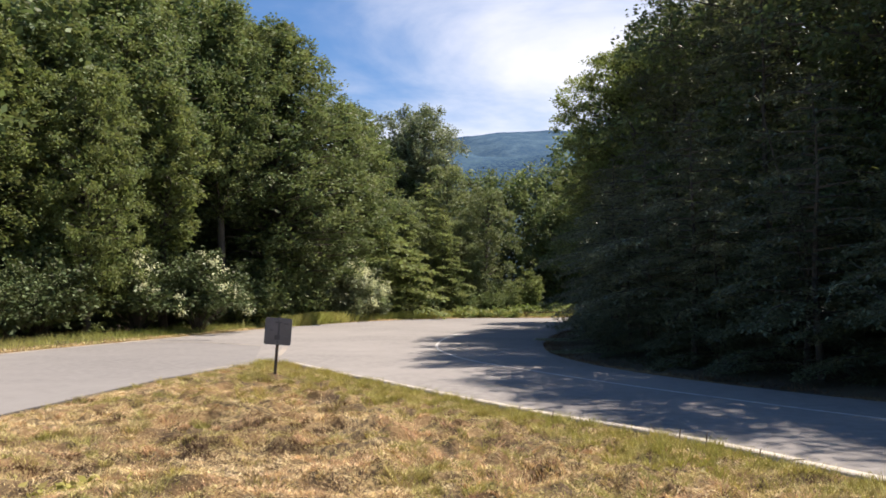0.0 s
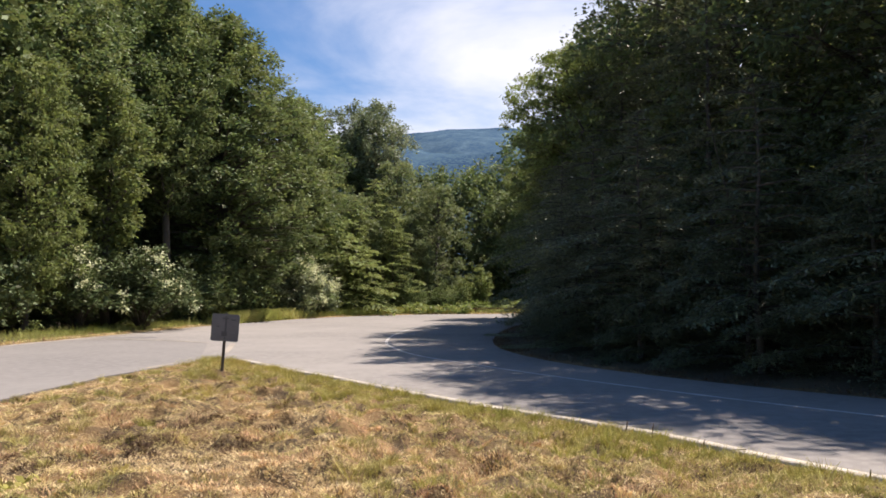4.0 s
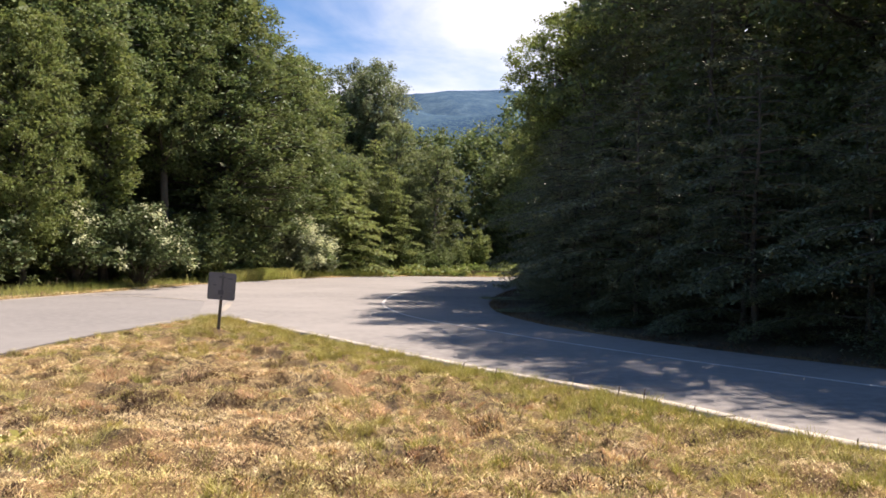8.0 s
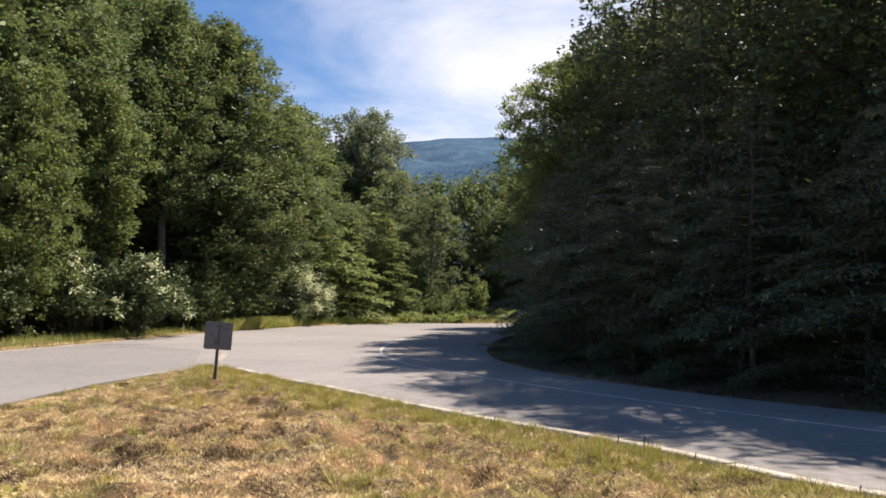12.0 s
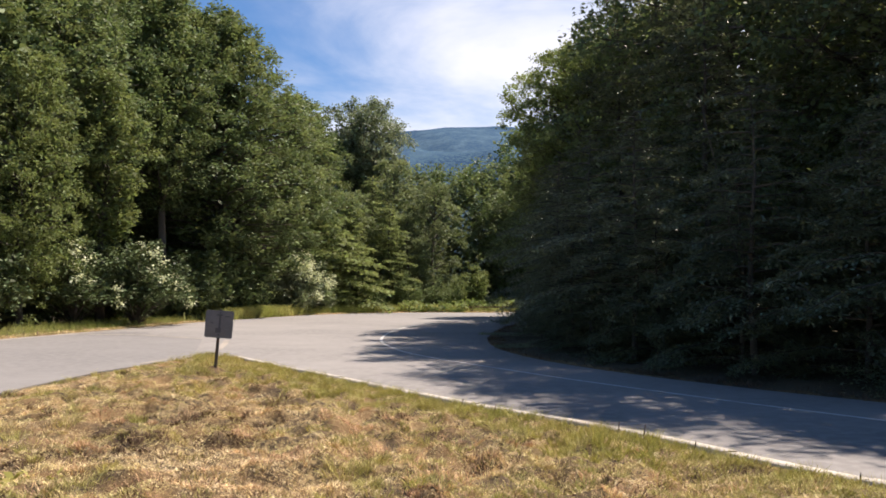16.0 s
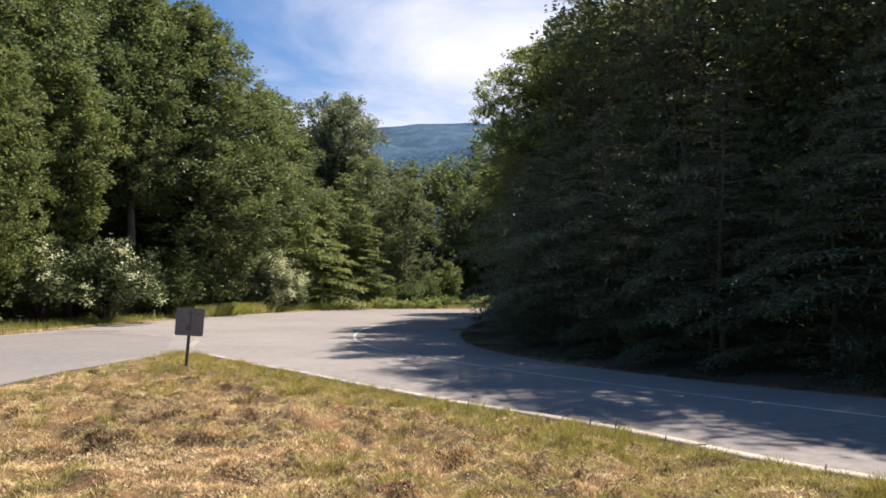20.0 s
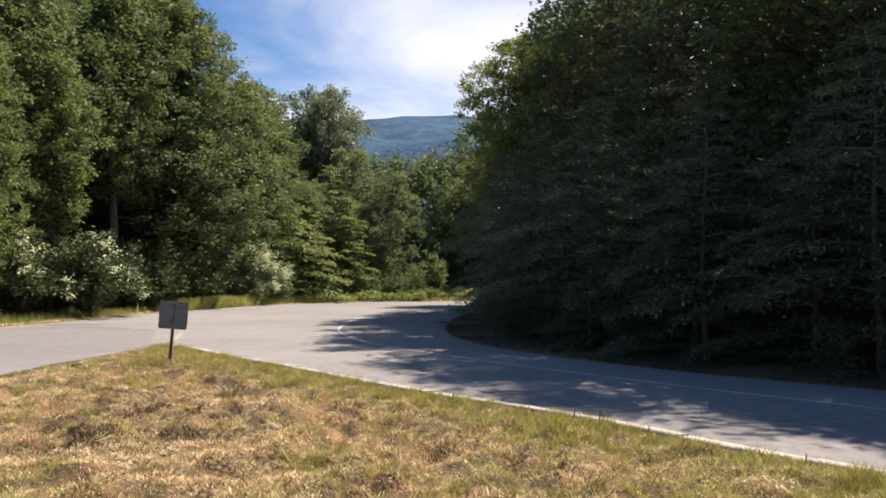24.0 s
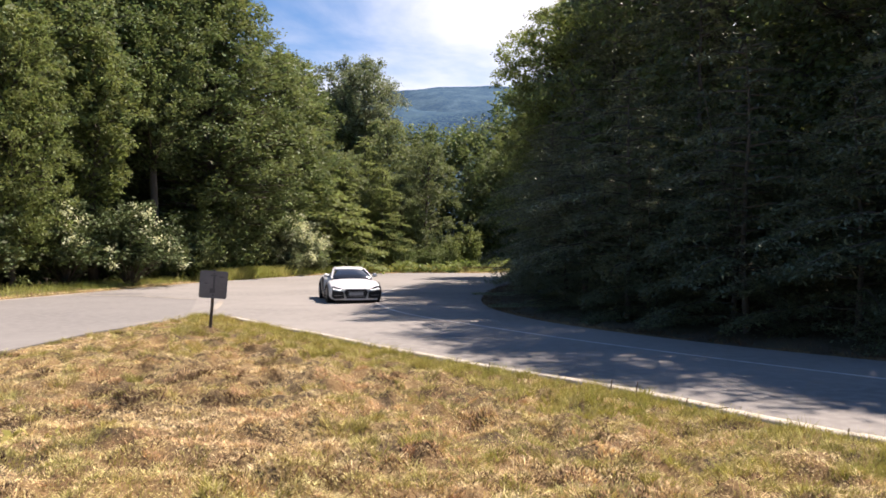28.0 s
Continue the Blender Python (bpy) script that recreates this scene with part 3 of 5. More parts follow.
def hemlock(name, height, radius, base, leaves, size, seed, label, mat):
    """A conifer with layered, slightly drooping boughs of flat sprays."""
    r = np.random.default_rng(seed)
    tree = tagged(new(name), label, "conifer")
    r0 = height * 0.008 + 0.04
    hs = np.linspace(-0.3, height, 7)
    put("trunk", tubes("trunk", [tube([(0.05 * math.sin(h), 0.05 * math.cos(h * 1.3), h) for h in hs], [r0 * (1 - 0.95 * i / 6) for i in range(7)], 8)], M_BARK), tree)
    boughs, cs, spread = [], [], []
    n = int(height * 8)
    for i in range(n):
        t = i / n
        z = base + (height - base) * t
        a = i * 2.39996 + r.uniform(-0.4, 0.4)
        reach = radius * (1 - t) ** 0.75 * r.uniform(0.45, 1.2) + 0.25
        d = Vector((math.cos(a), math.sin(a), 0))
        droop = 0.10 * reach * reach / max(radius, 1) + 0.05
        pts = [Vector((0, 0, z)) + d * reach * u + Vector((0, 0, 0.22 * reach * u - (0.22 * reach + droop) * u * u * 1.1)) for u in (0, 0.35, 0.7, 1)]
        boughs.append(tube(pts, [0.03, 0.022, 0.014, 0.004], 4))
        side = Vector((-d.y, d.x, 0))
        k = max(6, int(leaves * (reach ** 1.6) / (n * radius ** 1.6) * 2.4))
        u = r.uniform(0.15, 1.05, k)
        wd = r.normal(size=k) * 0.24 * reach * (1.15 - u) ** 0.6
        for uu, ww in zip(u, wd):
            q = int(min(2, uu * 3))
            p = pts[q].lerp(pts[q + 1], min(1.2, uu * 3 - q))
            cs.append(tuple(p + side * ww + Vector((0, 0, r.uniform(-0.10, 0.06) - 0.10 * abs(ww)))))
            spread.append(tuple(d * 0.7 + side * (ww * 1.5)))
    put("branchwork", tubes("branchwork", boughs, M_BARK), tree)["kind"] = "stuff"
    cs = np.array(cs)
    cs[:, 2] = np.maximum(cs[:, 2], 0.05)
    crown = put("crown", leaf_mesh("crown", cs, size, mat, up=1.6, droop=0.12, slim=0.42, seed=seed + 1, out=np.array(spread)), tree)
    crown["kind"] = "stuff"
    return tree


def bush(name, height, radius, leaves, size, mat, seed, label, blossom=0, category="bush", skirt=0.0):
    """A dense shrub: stems from the ground, arching shoots, clumped leaves, cream blossom on the sunny shoulders if any."""
    r = np.random.default_rng(seed)
    b = tagged(new(name), label, category)
    stems, spots = [], []
    for i in range(34):
        a, reach = i * 2.4 + r.uniform(-.4, .4), radius * math.sqrt(r.uniform(0.02, 1))
        top = height * (1 - 0.62 * (reach / radius) ** 2) * r.uniform(0.62, 1.06)
        p = [Vector((math.cos(a) * reach * u ** 1.3, math.sin(a) * reach * u ** 1.3, -0.1 + (top + 0.1) * u ** 0.8)) for u in (0, 0.35, 0.7, 1)]
        stems.append(tube(p, [0.03, 0.022, 0.014, 0.005], 4))
        for u in np.linspace(0.3, 1.05, 7):
            q = p[2].lerp(p[3], (u - 0.7) / 0.3) if u > 0.7 else p[1].lerp(p[2], (u - 0.35) / 0.35)
            spots.append(tuple(q + Vector(r.normal(size=3) * 0.16 * radius)))
    put("branchwork", tubes("branchwork", stems, M_BARK), b)["kind"] = "stuff"
    spots = np.array(spots)
    spots = spots[spots[:, 2] > skirt]
    w = r.integers(0, len(spots), leaves)
    offs = r.normal(size=(leaves, 3)) * np.array((0.17, 0.17, 0.15)) * (0.45 + 0.22 * radius)
    cs = spots[w] + offs
    cs[:, 2] = np.maximum(np.abs(cs[:, 2]), 0.04)
    deep = np.hypot(cs[:, 0], cs[:, 1]) / radius + cs[:, 2] / height < 0.8
    sizes = np.where(deep & (r.uniform(0, 1, leaves) < 0.3), size * 1.7, size)
    crown = put("foliage", leaf_mesh("foliage", cs, sizes, mat, seed=seed + 1, out=offs), b)
    crown["kind"] = "stuff"
    if blossom:
        high = spots[np.argsort(-(0.7 * spots[:, 2] + 1.1 * spots[:, 0]))][: len(spots) // 7]
        w = r.integers(0, len(high), max(10, blossom // 45))
        heads = high[w] + r.normal(size=(len(w), 3)) * 0.2
        k = r.integers(0, len(heads), blossom)
        cs = heads[k] + r.normal(size=(blossom, 3)) * 0.13
        cs[:, 2] = np.maximum(np.abs(cs[:, 2]), 0.1)
        fl = put("blossom", leaf_mesh("blossom", cs, 0.10, M_BLOSSOM, seed=seed + 2, slim=0.9), b, "cream-white flower heads")
        fl["kind"] = "stuff"
    return b


def at(x, y, s=1.0, turn=0.0, wide=1.0, z=None):
    h = float(relief(np.array([x]), np.array([y]))[0]) if z is None else z
    return Matrix.Translation((x, y, max(h, 0) - 0.03)) @ Matrix.Rotation(radians(turn), 4, "Z") @ Matrix.Diagonal((s * wide, s * wide, s, 1))


def plant(proto, places):
    """First place takes the original, the others take copies."""
    for k, (x, y, s, turn, wide) in enumerate(places):
        m = at(x, y, s, turn, wide)
        if k == 0:
            first = m
        else:
            copy_thing(proto, m)
    proto.matrix_basis = first


def build_left_woods():
    tall = broadleaf("deciduous_tree", 19, 5.3, 7.2, "egg", 48000, 0.19, M_LEAF, 11, "tall green deciduous tree, its trunk bare below a high crown", clump=0.46, limbs=160, lobes=0.95, upright=1.05, puff=0.85, crowd=0.75, core=8000)
    tall["group"] = "trees along the outer verge"
    plant(tall, [(-20.2, 39.8, 1.0, 20, 1.0), (-20.6, 55.4, 1.2, 310, 1.0), (-22.2, 47.5, 1.22, 190, 1.1)])
    dome = broadleaf("deciduous_tree", 20, 5.4, 2.6, "egg", 80000, 0.19, M_LEAF, 12, "tall domed deciduous tree in full leaf down to the verge", clump=0.46, limbs=260, lobes=0.9, upright=1.05, puff=0.85, crowd=0.75, core=5000)
    dome["group"] = "trees along the outer verge"
    plant(dome, [(-14.9, 51.6, 1.0, 80, 1.3)])
    round_tree = broadleaf("deciduous_tree", 15.5, 5.2, 2.4, "round", 48000, 0.19, M_LEAF, 23, "broad green deciduous tree with foliage down to the verge", clump=0.46, limbs=170, lobes=0.95, upright=1.05, puff=0.85, crowd=0.75, core=7000)
    round_tree["group"] = "trees along the outer verge"
    plant(round_tree, [(-22.0, 34.8, 0.95, 0, 1.0), (-12.8, 60.0, 1.08, 30, 0.92), (-25, 44, 1.25, 60, 1.1)])
    high = broadleaf("deciduous_tree", 19.6, 3.3, 7.4, "egg", 30000, 0.19, M_LEAF, 13, "narrow green deciduous tree, its trunk rising from shrubs", clump=0.46, limbs=90, lobes=0.9, upright=1.05, puff=0.85, crowd=0.75, core=2600)
    high["group"] = "trees along the outer verge"
    plant(high, [(-16.7, 45.4, 1.0, 40, 1.0)])
    maple = broadleaf("maple_tree", 14.0, 4.0, 1.6, "round", 40000, 0.18, M_MAPLE, 31, "lighter yellow-green maple tree in the sun", clump=0.42, limbs=150, lobes=0.85, upright=1.0, puff=0.7, crowd=0.8, core=4000)
    maple["group"] = "trees along the outer verge"
    plant(maple, [(-18.6, 34.0, 0.84, 0, 0.78), (-21.6, 31.4, 0.95, 250, 0.9)])
    slim = broadleaf("maple_tree", 12.2, 2.0, 4.2, "round", 12000, 0.18, M_MAPLE, 37, "slim light-green maple crown on a bare stem", clump=0.40, limbs=40, lobes=0.7, upright=1.0, puff=0.8, crowd=0.8, core=900)
    slim["group"] = "trees along the outer verge"
    plant(slim, [(-17.0, 38.6, 1.0, 130, 1.0)])
    con = hemlock("hemlock_tree", 14, 3.6, 0.3, 15000, 0.27, 41, "olive-green hemlock with layered drooping boughs in the sun", M_NEEDLE)
    con["group"] = "conifers at the bend"
    plant(con, [(-11.3, 62.4, 1.2, 0, 1.35), (-5.2, 67.6, 0.66, 160, 1.25), (-8.2, 66.2, 0.68, 80, 1.2), (-13.5, 72, 1.05, 300, 1.1), (-7.0, 71.0, 0.85, 220, 1.2)])
    pop = broadleaf("poplar_tree", 20.5, 4.5, 12.4, "round", 34000, 0.22, M_POPLAR, 53, "tall grey-green poplar with an open airy crown", clump=0.5, limbs=90, lobes=0.95, upright=1.1, puff=1.0, crowd=1.3, core=2600)
    plant(pop, [(-8.6, 80, 1.0, 0, 1.08)])
    ash = broadleaf("ash_tree", 13.6, 3.2, 0.8, "round", 15000, 0.25, M_ALDER, 57, "slender grey-green tree below the poplar", clump=0.42, limbs=56, lobes=1.0)
    ash["group"] = "young trees at the bend"
    plant(ash, [(-5.4, 74.0, 1.0, 0, 1.0)])
    alder = broadleaf("alder_tree", 11.2, 2.9, 0.3, "round", 14000, 0.23, M_ALDER, 59, "leafy green alder at the outer edge of the bend", clump=0.4, limbs=60, lobes=0.95)
    alder["group"] = "young trees at the bend"
    plant(alder, [(-1.5, 71.6, 1.0, 0, 0.95), (-3.6, 70.0, 0.74, 130, 0.9), (-8.6, 68.2, 0.9, 210, 1.0)])
    back = broadleaf("deciduous_tree", 15, 5.5, 0.5, "round", 14000, 0.33, M_LEAF, 61, "deciduous tree in the woods behind the bend", clump=0.6, limbs=80, lobes=1.4, upright=0.95, puff=0.8, crowd=1.4, core=1800)
    back["group"] = "woods behind the bend"
    plant(back, [(2.6, 85, 0.98, 0, 1.0), (7.5, 87, 1.05, 50, 1.0), (-2.4, 85, 0.97, 110, 1.0), (-14, 80, 1.15, 200, 1.1), (-23, 74, 1.15, 260, 1.2), (-24, 58, 1.25, 10, 1.2), (-33, 50, 1.3, 70, 1.2), (-36, 32, 1.3, 140, 1.2), (5.5, 78, 0.75, 15, 1.0), (-9, 90, 1.0, 77, 1.2), (11.5, 90, 1.35, 33, 1.1), (16, 84, 1.35, 160, 1.1), (9.5, 77, 0.9, 210, 1.0), (-25, 34, 1.2, 120, 1.1), (-24.5, 25.5, 0.95, 300, 1.0), (-29, 42, 1.1, 20, 1.2), (-27, 60, 1.2, 90, 1.2)])
    shrub = bush("roadside_bush", 3.6, 2.2, 5600, 0.20, M_BRAMBLE, 71, "tangled green roadside bush", skirt=0.6)
    shrub["group"] = "bushes along the outer verge"
    plant(shrub, [(-19.0, 31.2, 1.0, 0, 1.0), (-19.2, 29.0, 0.9, 60, 1.0), (-14.4, 49.5, 0.9, 110, 1.0), (-13.2, 53.0, 0.8, 150, 1.0), (-21.2, 25.0, 0.9, 200, 1.1), (-15.6, 45.6, 0.85, 280, 1.0)])
    hazel = bush("hazel_bush", 4.8, 2.3, 5200, 0.22, M_LEAF, 73, "leafy green bush beside the outer verge")
    hazel["group"] = "bushes along the bend"
    plant(hazel, [(-14.9, 46.6, 0.95, 250, 1.0), (-14.3, 49.6, 1.1, 310, 1.0), (-8.9, 62.8, 0.5, 20, 1.0), (-6.6, 64.9, 0.62, 60, 0.9), (-3.6, 66.6, 0.6, 100, 1.0), (-1.2, 68.0, 0.55, 140, 1.0), (0.5, 69.2, 0.5, 200, 1.0)])
    thicket = bush("thicket_bush", 3.4, 2.6, 5200, 0.2, M_BRAMBLE, 79, "dense shaded thicket under the trees")
    thicket["group"] = "thicket under the outer trees"
    plant(thicket, [(-20.8, 33.6, 1.0, 0, 1.0), (-19.6, 37.4, 1.0, 60, 1.0), (-18.0, 41.4, 1.0, 120, 1.0), (-16.6, 45.2, 1.0, 180, 1.0), (-15.6, 49.4, 1.0, 240, 1.0), (-22.0, 29.6, 1.0, 300, 1.0)])
    under = bush("understorey_shrub", 8.2, 4.6, 15000, 0.23, M_BRAMBLE, 107, "tall shaded shrub filling the wood behind the verge")
    under["group"] = "understorey behind the verge"
    plant(under, [(-22.6, 43.5, 1.0, 20, 1.0), (-21.0, 49.6, 1.0, 90, 1.0), (-19.4, 56.6, 1.0, 200, 1.0), (-25.6, 39.0, 1.0, 150, 1.0), (-26.0, 51.5, 1.1, 260, 1.0), (-20.6, 45.6, 0.7, 330, 1.0)])
    rose = bush("flowering_bush", 4.4, 2.3, 10500, 0.17, M_BRAMBLE, 83, "rambling bush with cream-white blossom beside the road", blossom=620, skirt=1.3)
    plant(rose, [(-15.3, 38.6, 1.0, 0, 1.15), (-17.4, 36.4, 0.98, 340, 1.1)])
    rose2 = bush("flowering_bush", 4.6, 1.7, 6500, 0.17, M_POPLAR, 97, "pale bush covered in white blossom", blossom=2600)
    plant(rose2, [(-12.7, 55.2, 1.25, 200, 1.1), (-11.2, 56.2, 1.12, 0, 1.1), (-9.6, 58.8, 0.75, 70, 0.95)])
    vine = bush("vine_covered_shrub", 4.6, 1.1, 4200, 0.19, M_MAPLE, 101, "narrow shrub smothered in bright green creeper")
    plant(vine, [(2.4, 68.6, 0.92, 0, 1.0), (0.9, 70.6, 0.7, 120, 1.2)])


def build_right_woods():
    big = hemlock("hemlock_tree", 21, 5.6, 0.6, 33000, 0.19, 113, "tall dark hemlock with layered boughs, dense to the ground", M_HEMLOCK)
    big["group"] = "woods inside the bend"
    plant(big, [(8.3, 41.0, 0.9, 0, 1.0), (9.0, 33.8, 1.0, 70, 1.05), (9.3, 26.0, 0.98, 150, 1.0), (11.6, 19.4, 0.95, 210, 1.0), (16.4, 14.4, 0.95, 280, 1.05)])
    oak = broadleaf("dark_tree", 19, 5.6, 1.8, "egg", 32000, 0.18, M_OAK, 111, "tall dense tree, dark against the light, beside the inner verge", clump=0.42, limbs=115, lobes=1.45)
    oak["group"] = "woods inside the bend"
    plant(oak, [(14.6, 14.9, 0.84, 100, 0.95), (13.8, 39.8, 1.05, 0, 1.02), (10.4, 29.6, 1.07, 70, 1.0), (12.4, 22.0, 1.09, 150, 1.0), (14.7, 18.1, 1.08, 40, 1.0), (17.1, 15.2, 1.06, 200, 1.0), (21.0, 11.5, 1.1, 320, 1.0)])
    # the lighter maple leaf colour stands in for sun on this crown
    elm = broadleaf("elm_tree", 14, 4.2, 7.0, "round", 64000, 0.135, M_MAPLE, 127, "rounded tree at the edge of the wood, sunlight put into its leaf colour", clump=0.40, limbs=130, lobes=1.0, upright=0.8, crowd=1.2, core=4000)
    elm["group"] = "woods inside the bend"
    plant(elm, [(6.35, 36.6, 0.93, 75, 1.0), (11.8, 44.6, 1.25, 120, 1.15), (7.6, 53.0, 0.82, 60, 1.1)])
    dark = hemlock("hemlock_tree", 13.5, 3.7, 0.4, 17000, 0.17, 151, "dark hemlock with drooping layered boughs beside the inner verge", M_HEMLOCK)
    dark["group"] = "woods inside the bend"
    plant(dark, [(6.2, 34.2, 0.86, 90, 1.0), (6.4, 29.6, 0.88, 170, 1.0), (7.3, 22.4, 0.85, 230, 1.0), (10.6, 17.0, 0.85, 310, 1.0), (13.6, 13.8, 0.85, 120, 1.0), (6.3, 43.4, 0.72, 60, 0.9), (7.5, 38.0, 1.04, 250, 1.0), (7.4, 48.4, 0.85, 200, 1.0)])
    # lighter needles than the wood behind: sun on the edge boughs, done by colour
    high = hemlock("hemlock_tree", 11, 3.4, 3.4, 11000, 0.17, 157, "hemlock reaching high over the inner verge, sunlight put into its needle colour", M_NEEDLE)
    high["group"] = "woods inside the bend"
    plant(high, [(4.9, 39.4, 0.98, 20, 1.0), (5.5, 37.2, 1.05, 110, 1.0), (7.6, 50.4, 1.0, 140, 1.0)])
    # small hemlocks added to keep sky light off the road's inner edge
    eave = hemlock("hemlock_tree", 6.6, 3.1, 1.3, 14000, 0.10, 163, "small hemlock added over the edge of the asphalt to darken it", M_HEMLOCK)
    eave["group"] = "woods inside the bend"
    plant(eave, [(4.3, 24.0, 1.0, 10, 1.0), (4.9, 20.8, 1.0, 100, 1.0), (6.6, 17.2, 1.0, 190, 1.0), (8.8, 14.4, 1.0, 250, 1.0), (11.4, 11.4, 1.0, 320, 1.0), (3.9, 28.0, 1.0, 60, 1.0), (4.6, 31.8, 1.0, 140, 1.0), (14.2, 8.2, 1.0, 20, 1.0)])
    deep = broadleaf("deep_wood_tree", 18, 6.0, 0.4, "round", 5800, 0.50, M_OAK, 131, "tree deep in the shaded wood", clump=0.8, limbs=64, lobes=2.0)
    deep["group"] = "woods inside the bend"
    plant(deep, [(14.5, 38, 1.05, 30, 1.0), (15.5, 28.5, 1.05, 120, 1.0), (22, 39, 1.0, 0, 1.1), (22, 30, 1.0, 60, 1.1), (26, 22, 1.0, 120, 1.1), (31, 15, 1.0, 180, 1.1), (23, 49, 1.0, 240, 1.1), (31, 34, 1.0, 300, 1.1), (15.5, 55, 0.85, 45, 1.1), (33, 25, 1.0, 100, 1.1), (29, 7, 1.0, 10, 1.1), (26, 60, 1.0, 170, 1.1)])
    # unseen trees added behind and beside the junction to cut sky light
    outer = broadleaf("surrounding_tree", 11.5, 7.0, 0.3, "round", 2600, 0.62, M_OAK, 133, "unseen tree added round the junction to block sky light", clump=0.8, limbs=50, lobes=1.8)
    outer["group"] = "woods round the junction"
    outer.matrix_basis = at(34, -9, 1.0, 5, 1.0)
    for k, (x, y) in enumerate(((-26, 3), (-30, -7), (-31, -21), (-7, -17), (2, -18), (10, -17), (25, -12), (29, -2), (-17, -30), (20, -26))):
        copy_thing(outer, at(x, y, 1.0, 47 * k, 1.0))
    young = hemlock("young_hemlock", 5.2, 2.5, 0.15, 26000, 0.075, 141, "young hemlock in deep shade, boughs sweeping down to the verge", M_HEMLOCK)
    young["group"] = "undergrowth inside the bend"
    plant(young, [(4.6, 22.6, 0.85, 250, 1.0), (5.3, 20.2, 0.9, 300, 1.0), (6.6, 17.9, 0.95, 20, 1.0), (8.2, 15.6, 1.0, 350, 1.0), (10.2, 13.5, 1.0, 30, 1.0), (12.3, 11.2, 1.0, 80, 1.0), (14.4, 8.8, 1.0, 140, 1.0), (16.6, 6.0, 1.0, 200, 1.0), (19.6, 3.0, 1.1, 15, 1.0), (4.0, 25.6, 0.85, 200, 1.0), (3.9, 28.9, 0.85, 150, 1.0), (4.6, 32.6, 0.95, 100, 1.0)])
    low = bush("undergrowth_bush", 2.6, 2.0, 3600, 0.145, M_UNDER, 137, "shaded undergrowth bush at the edge of the wood")
    low["group"] = "undergrowth inside the bend"
    plant(low, [(7.8, 45.5, 0.9, 0, 1.0), (6.4, 39.8, 0.9, 50, 1.0), (5.6, 35.4, 1.0, 100, 1.0), (8.0, 49.0, 0.9, 180, 1.0), (11.5, 57.5, 1.0, 230, 1.0)])
    # a low bough that hangs over the road's inner edge
    spray = bush("overhanging_bough", 1.3, 1.3, 3200, 0.13, M_POPLAR, 139, "low leafy bough hanging over the edge of the asphalt")
    plant(spray, [(4.45, 44.4, 0.72, 0, 1.15)])
    # a bleached dead stem leaning out of the wood
    stem = tagged(new("dead_stem"), "thin grey dead stem leaning among the dark boughs", "tree")
    stem.matrix_basis = at(7.0, 18.0, 1.16)
    put("trunk", tubes("trunk", [tube([(0, 0, 0), (-0.36, -0.14, 1.8), (-0.78, -0.2, 3.6), (-1.18, -0.28, 5.3)], [0.03, 0.022, 0.017, 0.006], 8)], M_DEADWOOD), stem)
    for h, x, y in ((2.9, 0.22, -0.2), (3.8, 0.2, 0.15)):
        put("twig", tubes("twig", [tube([(-0.215 * h, -0.055 * h, h), (-0.215 * h + x, -0.055 * h + y, h + 0.2)], [0.010, 0.003], 5)], M_DEADWOOD), stem)


# ---- grass ----
def blades(name, px, py, height, width, lean, mat, seed, label, category="grass", flat=0.0, field=None, simple=False):
    """Grass blades: one bent two-piece blade each, as one object of many."""
    r = np.random.default_rng(seed)
    n = len(px)
    z = relief(px, py)
    a = r.uniform(0, 2 * np.pi, n) if field is None else field + r.normal(size=n) * 0.55
    h = height * r.uniform(0.45, 1.3, n)
    ln = lean * r.uniform(0.3, 1.4, n) * h
    dx, dy = np.cos(a), np.sin(a)
    b = r.uniform(0, 2 * np.pi, n)
    wx, wy = np.cos(b) * width * 0.5, np.sin(b) * width * 0.5
    base = np.stack([px, py, z - 0.01 + flat * r.uniform(0, 0.06, n)], -1)
    side = np.stack([wx, wy, np.zeros(n)], -1)
    mid = base + np.stack([dx * ln * 0.35, dy * ln * 0.35, h * 0.6 * (1 - flat * 0.8)], -1)
    tip = base + np.stack([dx * ln, dy * ln, h * (1 - flat * 0.85)], -1)
    v = np.stack([base - side, base + side, mid + side * 0.75, mid - side * 0.75, tip], 1).reshape(-1, 3)
    o = np.arange(n)[:, None] * 5
    f = np.vstack([o + np.array([[0, 1, 2]]), o + np.array([[0, 2, 3]]), o + np.array([[3, 2, 4]])])
    if simple:
        v, f = np.stack([base - side, base + side, tip], 1).reshape(-1, 3), np.arange(3 * n).reshape(n, 3)
    ob = put(name, mesh_of(name, v, f, mat))
    return tagged(ob, label, category, kind="stuff")


def patches(x, y, scale, seed):
    """A smooth field of about -1..1 for where tufts grow."""
    r = np.random.default_rng(seed)
    s = np.zeros_like(x)
    for k in range(7):
        a, f = r.uniform(0, 6.28), scale * r.uniform(0.5, 2.2)
        s += np.sin((x * math.cos(a) + y * math.sin(a)) * f + r.uniform(0, 6.28))
    return s / 3.0


